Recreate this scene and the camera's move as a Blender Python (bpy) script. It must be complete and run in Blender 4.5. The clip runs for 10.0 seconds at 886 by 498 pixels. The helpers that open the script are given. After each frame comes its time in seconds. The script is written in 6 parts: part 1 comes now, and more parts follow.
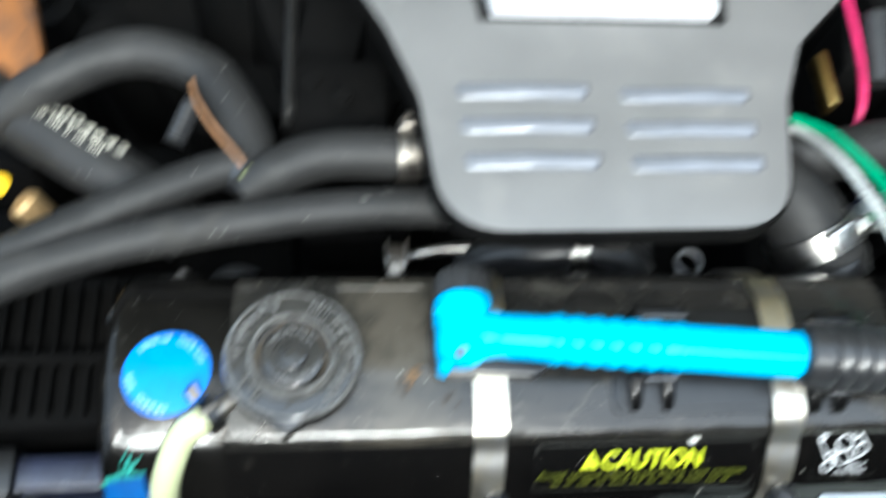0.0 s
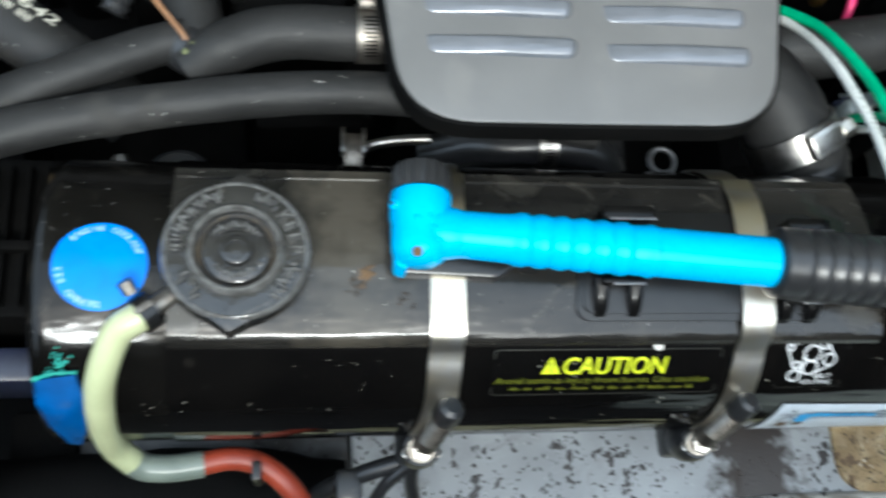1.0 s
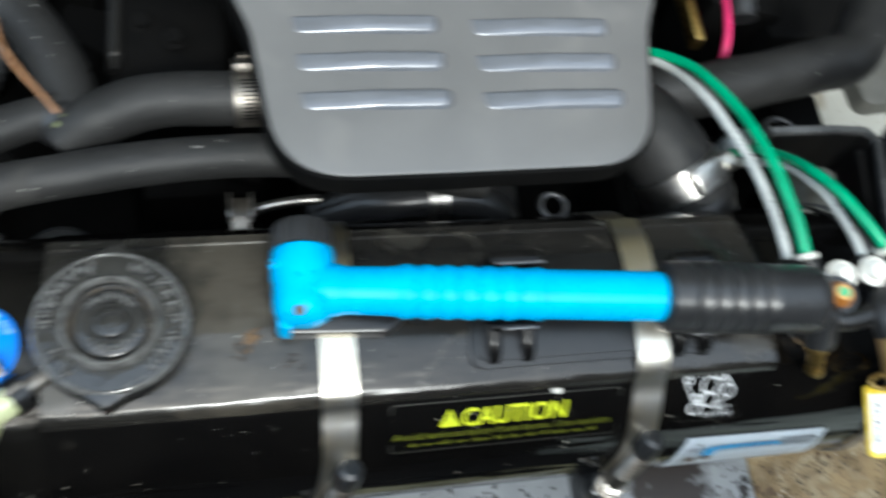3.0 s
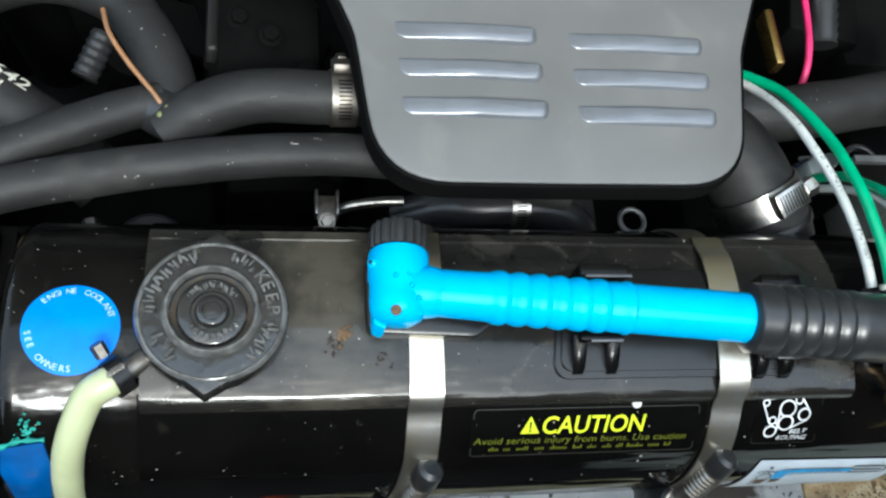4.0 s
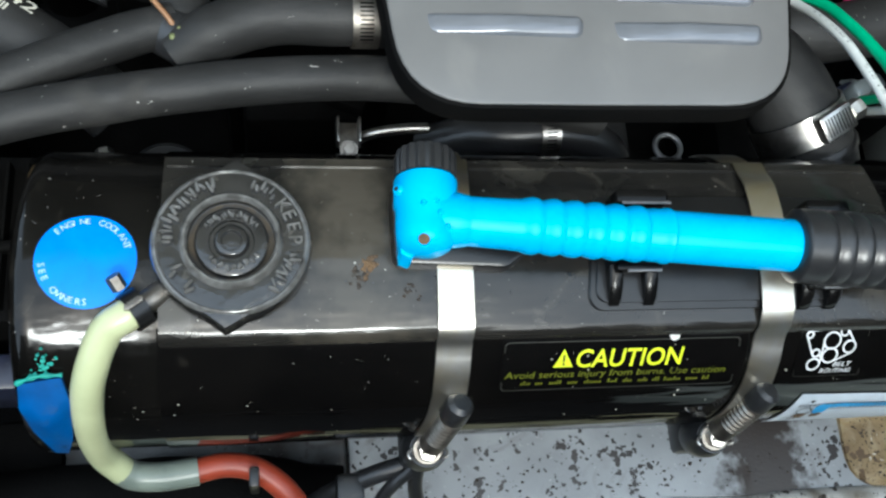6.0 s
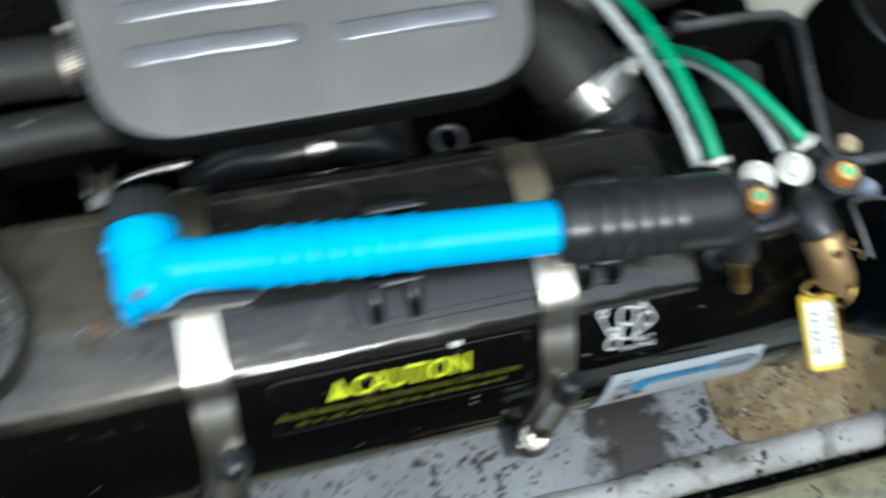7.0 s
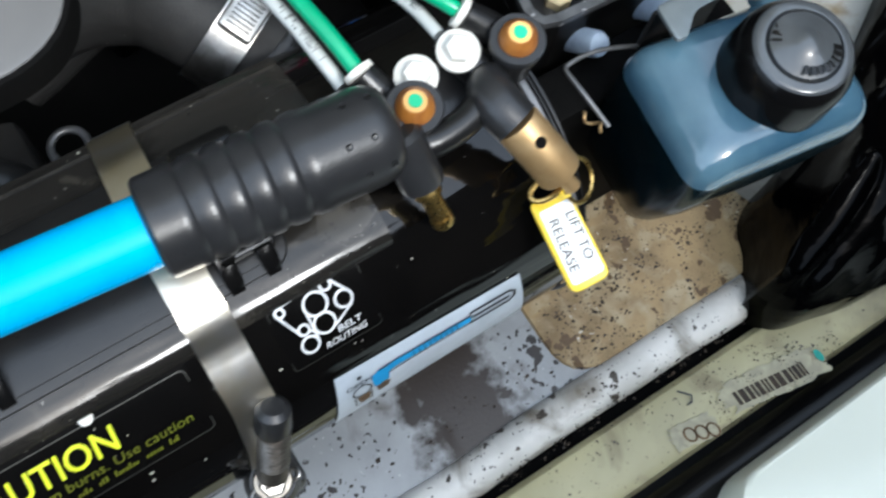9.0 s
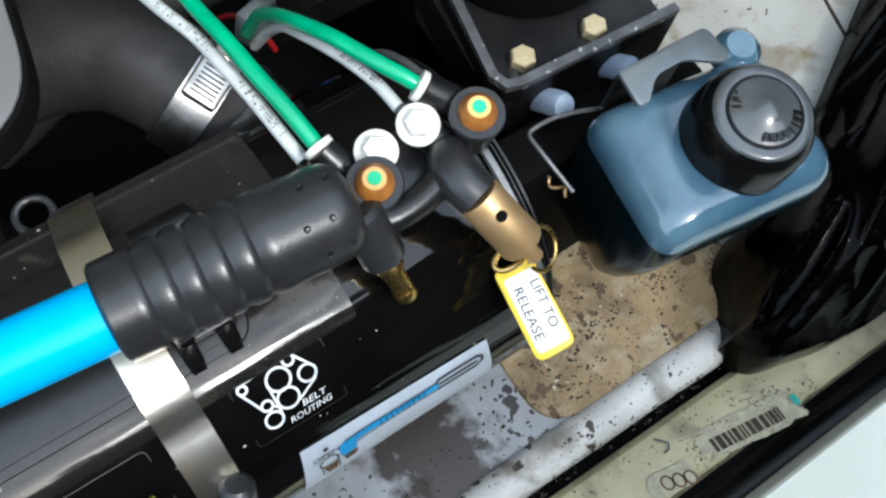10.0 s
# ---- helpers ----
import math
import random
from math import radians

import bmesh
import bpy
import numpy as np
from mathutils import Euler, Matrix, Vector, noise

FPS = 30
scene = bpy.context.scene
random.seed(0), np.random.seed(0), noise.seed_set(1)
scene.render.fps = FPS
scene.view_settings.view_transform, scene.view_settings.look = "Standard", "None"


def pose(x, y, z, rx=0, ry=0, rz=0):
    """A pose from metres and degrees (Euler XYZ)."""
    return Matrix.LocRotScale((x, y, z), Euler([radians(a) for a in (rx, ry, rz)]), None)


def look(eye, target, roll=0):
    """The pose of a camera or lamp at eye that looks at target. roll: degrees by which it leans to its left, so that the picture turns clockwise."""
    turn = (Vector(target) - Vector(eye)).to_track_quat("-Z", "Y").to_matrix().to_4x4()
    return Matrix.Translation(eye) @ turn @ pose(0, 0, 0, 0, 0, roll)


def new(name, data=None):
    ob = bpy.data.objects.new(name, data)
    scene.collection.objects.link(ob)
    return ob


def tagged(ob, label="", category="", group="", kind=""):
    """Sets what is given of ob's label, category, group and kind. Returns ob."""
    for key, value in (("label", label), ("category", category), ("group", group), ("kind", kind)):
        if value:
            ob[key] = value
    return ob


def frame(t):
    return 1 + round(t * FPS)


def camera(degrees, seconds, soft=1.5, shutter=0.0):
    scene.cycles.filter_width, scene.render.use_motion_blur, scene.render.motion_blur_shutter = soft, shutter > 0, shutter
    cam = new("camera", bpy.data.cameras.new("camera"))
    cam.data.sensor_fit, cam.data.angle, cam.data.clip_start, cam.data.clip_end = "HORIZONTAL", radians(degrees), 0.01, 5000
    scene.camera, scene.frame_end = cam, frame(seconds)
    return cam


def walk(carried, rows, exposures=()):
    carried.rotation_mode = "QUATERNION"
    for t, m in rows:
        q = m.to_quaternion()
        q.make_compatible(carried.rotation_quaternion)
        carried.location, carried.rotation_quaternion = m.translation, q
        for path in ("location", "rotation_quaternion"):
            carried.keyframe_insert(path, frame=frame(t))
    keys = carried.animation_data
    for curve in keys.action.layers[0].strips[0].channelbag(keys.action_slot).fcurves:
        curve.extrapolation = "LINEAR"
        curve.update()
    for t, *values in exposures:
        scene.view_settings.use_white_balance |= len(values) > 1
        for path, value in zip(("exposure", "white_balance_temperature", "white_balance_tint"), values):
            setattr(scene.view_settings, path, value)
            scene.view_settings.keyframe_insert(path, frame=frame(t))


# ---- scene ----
cam = camera(51.27, 10.0, soft=2.4, shutter=0.8)
ROWS = [
    (0.0, -0.0539, -0.0669, 0.4799, 25.51, -6.62, -3.17),
    (0.2, -0.0640, -0.0657, 0.4701, 21.76, -6.42, -0.64),
    (0.5, -0.0651, -0.0618, 0.4613, 19.72, -6.90, -0.14),
    (1.0, -0.0473, -0.0560, 0.4578, 18.63, -9.12, -2.50),
    (1.5, -0.0212, -0.0567, 0.4590, 19.62, -10.28, -5.88),
    (2.0, 0.0062, -0.0596, 0.4596, 21.05, -11.07, -9.39),
    (2.5, 0.0105, -0.0570, 0.4618, 22.51, -11.34, -10.55),
    (3.0, -0.0277, -0.0609, 0.4551, 23.72, -11.29, -7.76),
    (3.2, -0.0442, -0.0601, 0.4526, 23.64, -11.02, -5.46),
    (4.3, -0.0541, -0.0598, 0.4554, 23.26, -11.26, -3.99),
    (4.5, -0.0467, -0.0622, 0.4548, 23.67, -10.96, -5.59),
    (5.0, -0.0550, -0.0642, 0.4419, 22.31, -10.99, -4.79),
    (5.2, -0.0592, -0.0613, 0.4375, 20.85, -10.97, -4.05),
    (6.3, -0.0463, -0.0573, 0.4380, 19.48, -9.84, -4.27),
    (6.5, -0.0384, -0.0603, 0.4378, 19.71, -10.00, -5.07),
    (6.8, -0.0137, -0.0541, 0.4344, 19.54, -10.44, -8.78),
    (7.0, 0.0243, -0.0534, 0.4302, 21.19, -8.73, -14.46),
    (7.2, 0.0499, -0.0519, 0.4142, 22.66, -8.49, -21.18),
    (7.5, 0.0935, -0.0507, 0.4012, 19.22, -6.33, -25.43),
    (7.7, 0.0729, -0.0539, 0.3921, 18.64, -6.31, -22.53),
    (8.0, 0.0636, -0.0446, 0.3715, 19.23, -7.29, -25.71),
    (8.5, 0.1069, -0.0530, 0.3651, 20.81, -6.15, -30.73),
    (9.0, 0.1301, -0.0564, 0.3660, 20.83, -5.65, -33.11),
    (9.5, 0.1417, -0.0496, 0.3708, 21.61, -5.43, -34.19),
    (10.0, 0.1442, -0.0482, 0.3719, 22.00, -5.89, -34.11),
]
walk(cam, [(t, pose(*p)) for t, *p in ROWS], [(0.0, 2.22, 6300, 1), (0.25, 1.9, 6300, 1), (0.6, 1.76, 6300, 1), (1.0, 1.65, 6300, 1), (2.5, 1.49, 6350, 2),
    (4.5, 1.60, 6300, 1), (6.5, 1.46, 6300, 1), (7.2, 1.37, 6350, 2), (8.0, 1.36, 6350, 2), (9.0, 1.52, 6250, 6), (10.0, 1.56, 6250, 6)])

# ---- world and light ----
world = bpy.data.worlds.new("sky")
scene.world = world
world.use_nodes = True
wn = world.node_tree
sky = wn.nodes.new("ShaderNodeTexSky")
sky.sky_type, sky.sun_disc = "NISHITA", False
sky.sun_elevation, sky.sun_rotation = radians(50), radians(184)
sky.air_density, sky.dust_density, sky.ozone_density = 1.0, 3.0, 1.0
veil = wn.nodes.new("ShaderNodeMix")
veil.data_type = "RGBA"
veil.inputs["Factor"].default_value = 0.38
wn.links.new(sky.outputs["Color"], veil.inputs["A"])
veil.inputs["B"].default_value = (8.0, 9.0, 10.2, 1)
wn.links.new(veil.outputs["Result"], wn.nodes["Background"].inputs["Color"])
wn.nodes["Background"].inputs["Strength"].default_value = 0.15
sun_data = bpy.data.lights.new("sun", "SUN")
sun_data.energy, sun_data.angle, sun_data.color = 1.15, radians(13), (0.98, 0.985, 1.0)
sun = new("sun", sun_data)
sun.matrix_world = look((0.14, -0.79, 1.10), (0.08, 0.05, 0.1))

# ---- materials ----


def mat(name, c1, c2=None, rough=0.5, metal=0.0, scale=60, fine=700, bump=0.2, vary=0.12, dust=None, speck=None, spec=0.5, coat=0.0, wave=None):
    """A surface with broad and fine variation; dust and speck: (colour, amount, scale); wave: (height, scale, stretch) of slow dents."""
    m = bpy.data.materials.new(name)
    m.use_nodes = True
    n, l = m.node_tree.nodes, m.node_tree.links
    b = n["Principled BSDF"]
    co = n.new("ShaderNodeTexCoord").outputs["Object"]

    def noise_at(s, detail=4.0, dist=0.0):
        t = n.new("ShaderNodeTexNoise")
        t.inputs["Scale"].default_value, t.inputs["Detail"].default_value = s, detail
        t.inputs["Distortion"].default_value = dist
        l.new(co, t.inputs["Vector"])
        return t.outputs["Fac"]

    def ramp(fac, lo, hi):
        r = n.new("ShaderNodeMapRange")
        r.inputs["From Min"].default_value, r.inputs["From Max"].default_value = lo, hi
        l.new(fac, r.inputs["Value"])
        return r.outputs["Result"]

    def mix(fac, a, c):
        x = n.new("ShaderNodeMix")
        x.data_type = "RGBA"
        l.new(fac, x.inputs["Factor"])
        for sock, v in ((x.inputs["A"], a), (x.inputs["B"], c)):
            if isinstance(v, tuple):
                sock.default_value = (*v, 1)
            else:
                l.new(v, sock)
        return x.outputs["Result"]

    broad, grain = noise_at(scale, 5.0, 0.4), noise_at(fine, 3.0)
    c2 = c2 or tuple(v * 0.7 for v in c1)
    col = mix(ramp(broad, 0.35, 0.65), c1, c2)
    rsum = n.new("ShaderNodeMath")
    rsum.operation = "MULTIPLY_ADD"
    l.new(grain, rsum.inputs[0])
    rsum.inputs[1].default_value, rsum.inputs[2].default_value = vary, rough - vary / 2
    ro = rsum.outputs[0]
    if dust:
        dc, amount, ds = dust
        f = ramp(noise_at(ds, 8.0, 0.8), 0.72 - 0.45 * amount, 0.85 - 0.25 * amount)
        col = mix(f, col, dc)
        add = n.new("ShaderNodeMath")
        add.operation, add.use_clamp = "MULTIPLY_ADD", True
        l.new(f, add.inputs[0])
        add.inputs[1].default_value = 0.35
        l.new(ro, add.inputs[2])
        ro = add.outputs[0]
    if speck:
        for sc, amount, ss in speck:
            v = n.new("ShaderNodeTexVoronoi")
            v.inputs["Scale"].default_value = ss
            wob = n.new("ShaderNodeTexNoise")
            wob.inputs["Scale"].default_value, wob.inputs["Detail"].default_value = ss * 1.3, 6.0
            l.new(co, wob.inputs["Vector"])
            shift = n.new("ShaderNodeVectorMath")
            shift.operation = "MULTIPLY_ADD"
            l.new(wob.outputs["Color"], shift.inputs[0])
            shift.inputs[1].default_value = (1.6 / ss,) * 3
            l.new(co, shift.inputs[2])
            l.new(shift.outputs[0], v.inputs["Vector"])
            gate = noise_at(ss * 0.21, 2.0)
            d = n.new("ShaderNodeMath")
            d.operation = "MULTIPLY_ADD"
            l.new(gate, d.inputs[0])
            d.inputs[1].default_value = -amount * 3.0
            l.new(v.outputs["Distance"], d.inputs[2])
            col = mix(ramp(d.outputs[0], -amount * 0.90, -amount * 1.05), col, sc)
    l.new(col, b.inputs["Base Color"])
    l.new(ro, b.inputs["Roughness"])
    b.inputs["Metallic"].default_value = metal
    b.inputs["Specular IOR Level"].default_value = spec
    b.inputs["Coat Weight"].default_value = coat
    if bump:
        bp = n.new("ShaderNodeBump")
        bp.inputs["Strength"].default_value, bp.inputs["Distance"].default_value = bump, 0.0006
        l.new(grain, bp.inputs["Height"])
        if wave:
            sm = n.new("ShaderNodeVectorMath")
            sm.operation = "MULTIPLY"
            l.new(co, sm.inputs[0])
            sm.inputs[1].default_value = (wave[2], 1.0, 1.0)
            wt = n.new("ShaderNodeTexNoise")
            wt.inputs["Scale"].default_value, wt.inputs["Detail"].default_value = wave[1], 3.0
            l.new(sm.outputs[0], wt.inputs["Vector"])
            wb = n.new("ShaderNodeBump")
            wb.inputs["Strength"].default_value, wb.inputs["Distance"].default_value = 1.0, wave[0]
            l.new(wt.outputs["Fac"], wb.inputs["Height"])
            l.new(wb.outputs["Normal"], bp.inputs["Normal"])
        l.new(bp.outputs["Normal"], b.inputs["Normal"])
    return m


M = {
    "tank": mat("black_enamel", (0.0020, 0.0018, 0.0017), (0.0034, 0.0030, 0.0027), 0.08, scale=35, fine=240, bump=0.010, vary=0.06, dust=((0.016, 0.0135, 0.0105), 0.12, 30), speck=[((0.4, 0.38, 0.34), 0.05, 210)], spec=0.42, wave=(0.0012, 60, 0.12)),
    "shell": mat("dusty_black_enamel", (0.0125, 0.0116, 0.0103), (0.021, 0.0192, 0.0165), 0.16, scale=26, fine=420, bump=0.022, vary=0.16, dust=((0.046, 0.041, 0.032), 0.32, 45), speck=[((0.35, 0.33, 0.29), 0.08, 260), ((0.008, 0.007, 0.006), 0.16, 150)], wave=(0.0017, 45, 0.25)),
    "cap": mat("black_moulded_plastic", (0.013, 0.0128, 0.0125), (0.022, 0.021, 0.0195), 0.17, scale=70, fine=900, bump=0.05, dust=((0.055, 0.048, 0.037), 0.22, 120), coat=0.5, wave=(0.0007, 160, 1.0)),
    "strap": mat("brushed_steel_band", (0.74, 0.73, 0.71), (0.66, 0.58, 0.40), 0.33, 1.0, scale=30, fine=600, bump=0.08),
    "steel": mat("zinc_steel", (0.62, 0.61, 0.58), (0.42, 0.40, 0.37), 0.3, 1.0, scale=200, fine=1500, bump=0.15),
    "dull_steel": mat("dull_steel", (0.30, 0.28, 0.25), (0.18, 0.16, 0.14), 0.45, 1.0, scale=200, fine=1200, bump=0.2),
    "blue_tool": mat("bright_blue_plastic", (0.0, 0.40, 0.76), (0.0, 0.365, 0.71), 0.42, scale=60, fine=900, bump=0.04, spec=0.18),
    "rubber": mat("black_rubber", (0.0155, 0.0158, 0.0168), (0.022, 0.0224, 0.0235), 0.30, scale=80, fine=1400, bump=0.10),
    "plastic": mat("black_plastic", (0.006, 0.006, 0.0065), (0.010, 0.010, 0.010), 0.30, scale=90, fine=1200, bump=0.1, dust=((0.045, 0.041, 0.036), 0.10, 90)),
    "hose": mat("black_rubber_hose", (0.0135, 0.0133, 0.0130), (0.022, 0.0214, 0.0207), 0.55, scale=28, fine=1100, bump=0.25, dust=((0.044, 0.0415, 0.0375), 0.34, 32), speck=[((0.3, 0.29, 0.27), 0.09, 170)], spec=0.30, wave=(0.0015, 50, 0.5)),
    "cover": mat("grey_textured_plastic", (0.112, 0.111, 0.109), (0.130, 0.128, 0.125), 0.38, scale=25, fine=2600, bump=0.10, dust=((0.155, 0.150, 0.142), 0.24, 30)),
    "louver": mat("satin_grey_plating", (0.150, 0.158, 0.176), (0.130, 0.137, 0.152), 0.24, 0.25, scale=60, fine=300, bump=0.004, vary=0.06, spec=0.6, wave=(0.0010, 70, 0.3)),
    "block": mat("pale_grey_plastic", (0.55, 0.55, 0.56), (0.48, 0.48, 0.49), 0.45, scale=60, fine=900, bump=0.1),
    "sticker": mat("blue_vinyl", (0.0, 0.21, 0.76), (0.0, 0.175, 0.70), 0.32, spec=0.25, scale=100, fine=500, bump=0.05, speck=[((0.02, 0.05, 0.15), 0.05, 260)]),
    "white_print": mat("white_print", (0.75, 0.76, 0.76), None, 0.45, scale=200, bump=0),
    "faded_print": mat("faded_pale_print", (0.50, 0.72, 0.92), None, 0.45, scale=200, bump=0),
    "hose_print": mat("cream_print", (0.50, 0.48, 0.40), None, 0.55, scale=300, bump=0),
    "yellow_print": mat("yellow_print", (0.66, 0.74, 0.02), (0.55, 0.62, 0.02), 0.4, scale=300, bump=0),
    "dim_yellow": mat("thin_yellow_print", (0.12, 0.135, 0.010), None, 0.4, scale=300, bump=0),
    "label_film": mat("clear_label_film", (0.0030, 0.0027, 0.0025), None, 0.10, scale=90, bump=0.01),
    "label_edge": mat("label_outline", (0.035, 0.035, 0.030), None, 0.3, bump=0),
    "label_white": mat("pale_blue_white_label", (0.46, 0.52, 0.58), (0.40, 0.45, 0.50), 0.32, scale=90, bump=0.03, speck=[((0.2, 0.19, 0.17), 0.08, 300)]),
    "label_blue": mat("label_blue", (0.02, 0.30, 0.62), None, 0.35, bump=0),
    "label_black": mat("label_black", (0.012, 0.012, 0.014), None, 0.4, bump=0),
    "brass": mat("brass", (0.72, 0.50, 0.18), (0.62, 0.42, 0.14), 0.28, 1.0, scale=200, fine=1500, bump=0.1),
    "bronze": mat("bronze", (0.56, 0.38, 0.19), (0.48, 0.31, 0.14), 0.46, 0.75, scale=150, fine=1500, bump=0.1),
    "amber": mat("amber_plastic", (0.33, 0.13, 0.025), (0.25, 0.09, 0.02), 0.35, scale=200, bump=0.05),
    "amber_pale": mat("pale_amber_rim", (0.85, 0.50, 0.16), None, 0.35, bump=0),
    "green_dot": mat("green_plastic", (0.02, 0.55, 0.26), None, 0.4, bump=0),
    "green_tube": mat("green_tubing", (0.004, 0.36, 0.17), (0.003, 0.28, 0.13), 0.3, scale=80, fine=900, bump=0.05),
    "white_tube": mat("pale_grey_tubing", (0.52, 0.54, 0.52), (0.45, 0.47, 0.45), 0.32, scale=90, fine=900, bump=0.05),
    "white_nylon": mat("white_nylon", (0.68, 0.67, 0.62), (0.58, 0.56, 0.50), 0.35, scale=150, fine=900, bump=0.06),
    "tag_yellow": mat("yellow_tag_plastic", (0.85, 0.60, 0.04), (0.75, 0.52, 0.03), 0.4, scale=150, bump=0.05),
    "tag_white": mat("white_tag_paper", (0.82, 0.82, 0.78), (0.75, 0.75, 0.70), 0.5, scale=200, bump=0.05),
    "pale_hose": mat("yellowed_clear_hose", (0.50, 0.53, 0.31), (0.43, 0.455, 0.26), 0.32, scale=50, fine=800, bump=0.05),
    "clear_hose": mat("cloudy_clear_hose", (0.20, 0.23, 0.19), (0.14, 0.165, 0.14), 0.3, scale=60, fine=800, bump=0.05),
    # blue darkened because the tape lies in shade
    "tape_blue": mat("shaded_blue_tape", (0.0, 0.085, 0.30), (0.0, 0.055, 0.20), 0.38, scale=90, fine=500, bump=0.1, dust=((0.02, 0.05, 0.10), 0.3, 120)),
    "pale_zinc": mat("yellowed_zinc", (0.60, 0.50, 0.31), (0.50, 0.41, 0.24), 0.45, 0.4, scale=200, fine=1200, bump=0.1),
    # grey that stands for the shaded part of the fender
    "fender_shade_grey": mat("shaded_fender_paint", (0.095, 0.093, 0.083), (0.065, 0.064, 0.056), 0.5, scale=25, fine=500, bump=0.15, dust=((0.14, 0.125, 0.10), 0.3, 40)),
    "pale_tag": mat("pale_green_plastic", (0.36, 0.42, 0.36), (0.28, 0.33, 0.28), 0.45, scale=90, bump=0.05),
    "green_mark": mat("yellow_green_paint", (0.16, 0.18, 0.07), (0.10, 0.11, 0.05), 0.6, scale=300, bump=0.3),
    "red_plastic": mat("red_plastic", (0.45, 0.012, 0.015), (0.30, 0.008, 0.01), 0.4, scale=120, bump=0.05),
    "red_hose": mat("red_rubber_hose", (0.31, 0.045, 0.020), (0.22, 0.032, 0.016), 0.42, scale=60, fine=900, bump=0.1),
    "reservoir": mat("blue_grey_plastic_bottle", (0.115, 0.205, 0.255), (0.028, 0.080, 0.130), 0.17, scale=20, fine=500, bump=0.02, vary=0.06, dust=((0.24, 0.28, 0.28), 0.08, 30), coat=1.0, wave=(0.0010, 38, 1.0)),
    # darker copy of the bottle: fluid tone plus the shade of its sides
    "reservoir_low": mat("fluid_and_shade_bottle", (0.002, 0.0075, 0.0095), (0.004, 0.0125, 0.0180), 0.17, scale=25, fine=500, bump=0.02, vary=0.06, spec=0.4),
    "paint": mat("chalky_white_body_paint", (0.34, 0.355, 0.36), (0.24, 0.25, 0.255), 0.42, scale=30, fine=600, bump=0.25, dust=((0.07, 0.052, 0.038), 0.28, 40), speck=[((0.015, 0.012, 0.010), 0.38, 210), ((0.02, 0.015, 0.012), 0.34, 90), ((0.55, 0.55, 0.53), 0.12, 300)]),
    "paper_worn": mat("worn_paper", (0.40, 0.37, 0.245), (0.29, 0.27, 0.19), 0.6, scale=160, fine=700, bump=0.1, dust=((0.18, 0.155, 0.11), 0.34, 120)),
    "rim_paint": mat("worn_white_rim_paint", (0.74, 0.72, 0.67), (0.54, 0.525, 0.48), 0.42, scale=26, fine=260, bump=0.6, dust=((0.20, 0.175, 0.135), 0.50, 42), speck=[((0.035, 0.027, 0.022), 0.26, 340), ((0.045, 0.035, 0.025), 0.30, 130)]),
    "tan": mat("tan_dirty_seam_sealer", (0.35, 0.245, 0.115), (0.190, 0.128, 0.056), 0.62, scale=44, fine=400, bump=0.7, dust=((0.44, 0.37, 0.245), 0.44, 60), speck=[((0.02, 0.013, 0.009), 0.27, 330), ((0.04, 0.025, 0.012), 0.32, 620), ((0.09, 0.052, 0.02), 0.44, 80), ((0.55, 0.50, 0.40), 0.16, 190)]),
    "beige": mat("aged_cream_plastic", (0.46, 0.42, 0.24), (0.34, 0.31, 0.175), 0.38, scale=20, fine=500, bump=0.08, dust=((0.17, 0.14, 0.085), 0.34, 30), speck=[((0.05, 0.04, 0.03), 0.16, 190), ((0.04, 0.03, 0.02), 0.2, 420)]),
    "cream": mat("cream_body_panel", (0.80, 0.82, 0.70), (0.75, 0.77, 0.65), 0.35, scale=15, fine=600, bump=0.03),
    "fender": mat("dusty_pale_fender_paint", (0.37, 0.37, 0.335), (0.28, 0.275, 0.24), 0.5, scale=20, fine=500, bump=0.1, dust=((0.15, 0.11, 0.055), 0.32, 32), speck=[((0.06, 0.045, 0.03), 0.14, 110), ((0.05, 0.04, 0.03), 0.14, 330)]),
    # near-black: the deep shade of the bay is put into this base colour
    "engine": mat("near_black_bay_shade", (0.0016, 0.0016, 0.0016), (0.003, 0.0028, 0.0026), 0.75, scale=40, fine=500, bump=0.4, dust=((0.006, 0.0055, 0.005), 0.15, 50), spec=0.08),
    "bag": mat("black_polythene", (0.0005, 0.0005, 0.0006), (0.0008, 0.0008, 0.0009), 0.15, scale=40, fine=160, bump=0.02, vary=0.08, spec=0.5, wave=(0.0010, 60, 0.5)),
    "bracket": mat("black_painted_steel", (0.006, 0.006, 0.0065), (0.011, 0.0105, 0.010), 0.32, scale=60, fine=700, bump=0.12, dust=((0.16, 0.15, 0.14), 0.12, 60)),
    "bare_edge": mat("scuffed_grey_steel", (0.20, 0.20, 0.205), (0.12, 0.12, 0.12), 0.4, 0.6, scale=120, fine=900, bump=0.15),
    "galv": mat("galvanised_tab", (0.22, 0.25, 0.26), (0.16, 0.185, 0.195), 0.33, 0.6, scale=60, fine=700, bump=0.08),
    "pink": mat("pink_wire", (0.75, 0.03, 0.16), None, 0.4, bump=0),
    "copper_wire": mat("brown_wire", (0.30, 0.15, 0.07), None, 0.45, bump=0),
    "yellow": mat("yellow_plastic", (0.85, 0.55, 0.01), (0.75, 0.45, 0.01), 0.4, scale=120, bump=0.05),
    "rust": mat("orange_rust", (0.24, 0.085, 0.014), (0.09, 0.038, 0.014), 0.75, scale=45, fine=500, bump=0.6, dust=((0.03, 0.022, 0.018), 0.4, 60)),
    "grime": mat("rusty_grit", (0.14, 0.08, 0.035), (0.07, 0.045, 0.025), 0.8, scale=200, fine=900, bump=0.6),
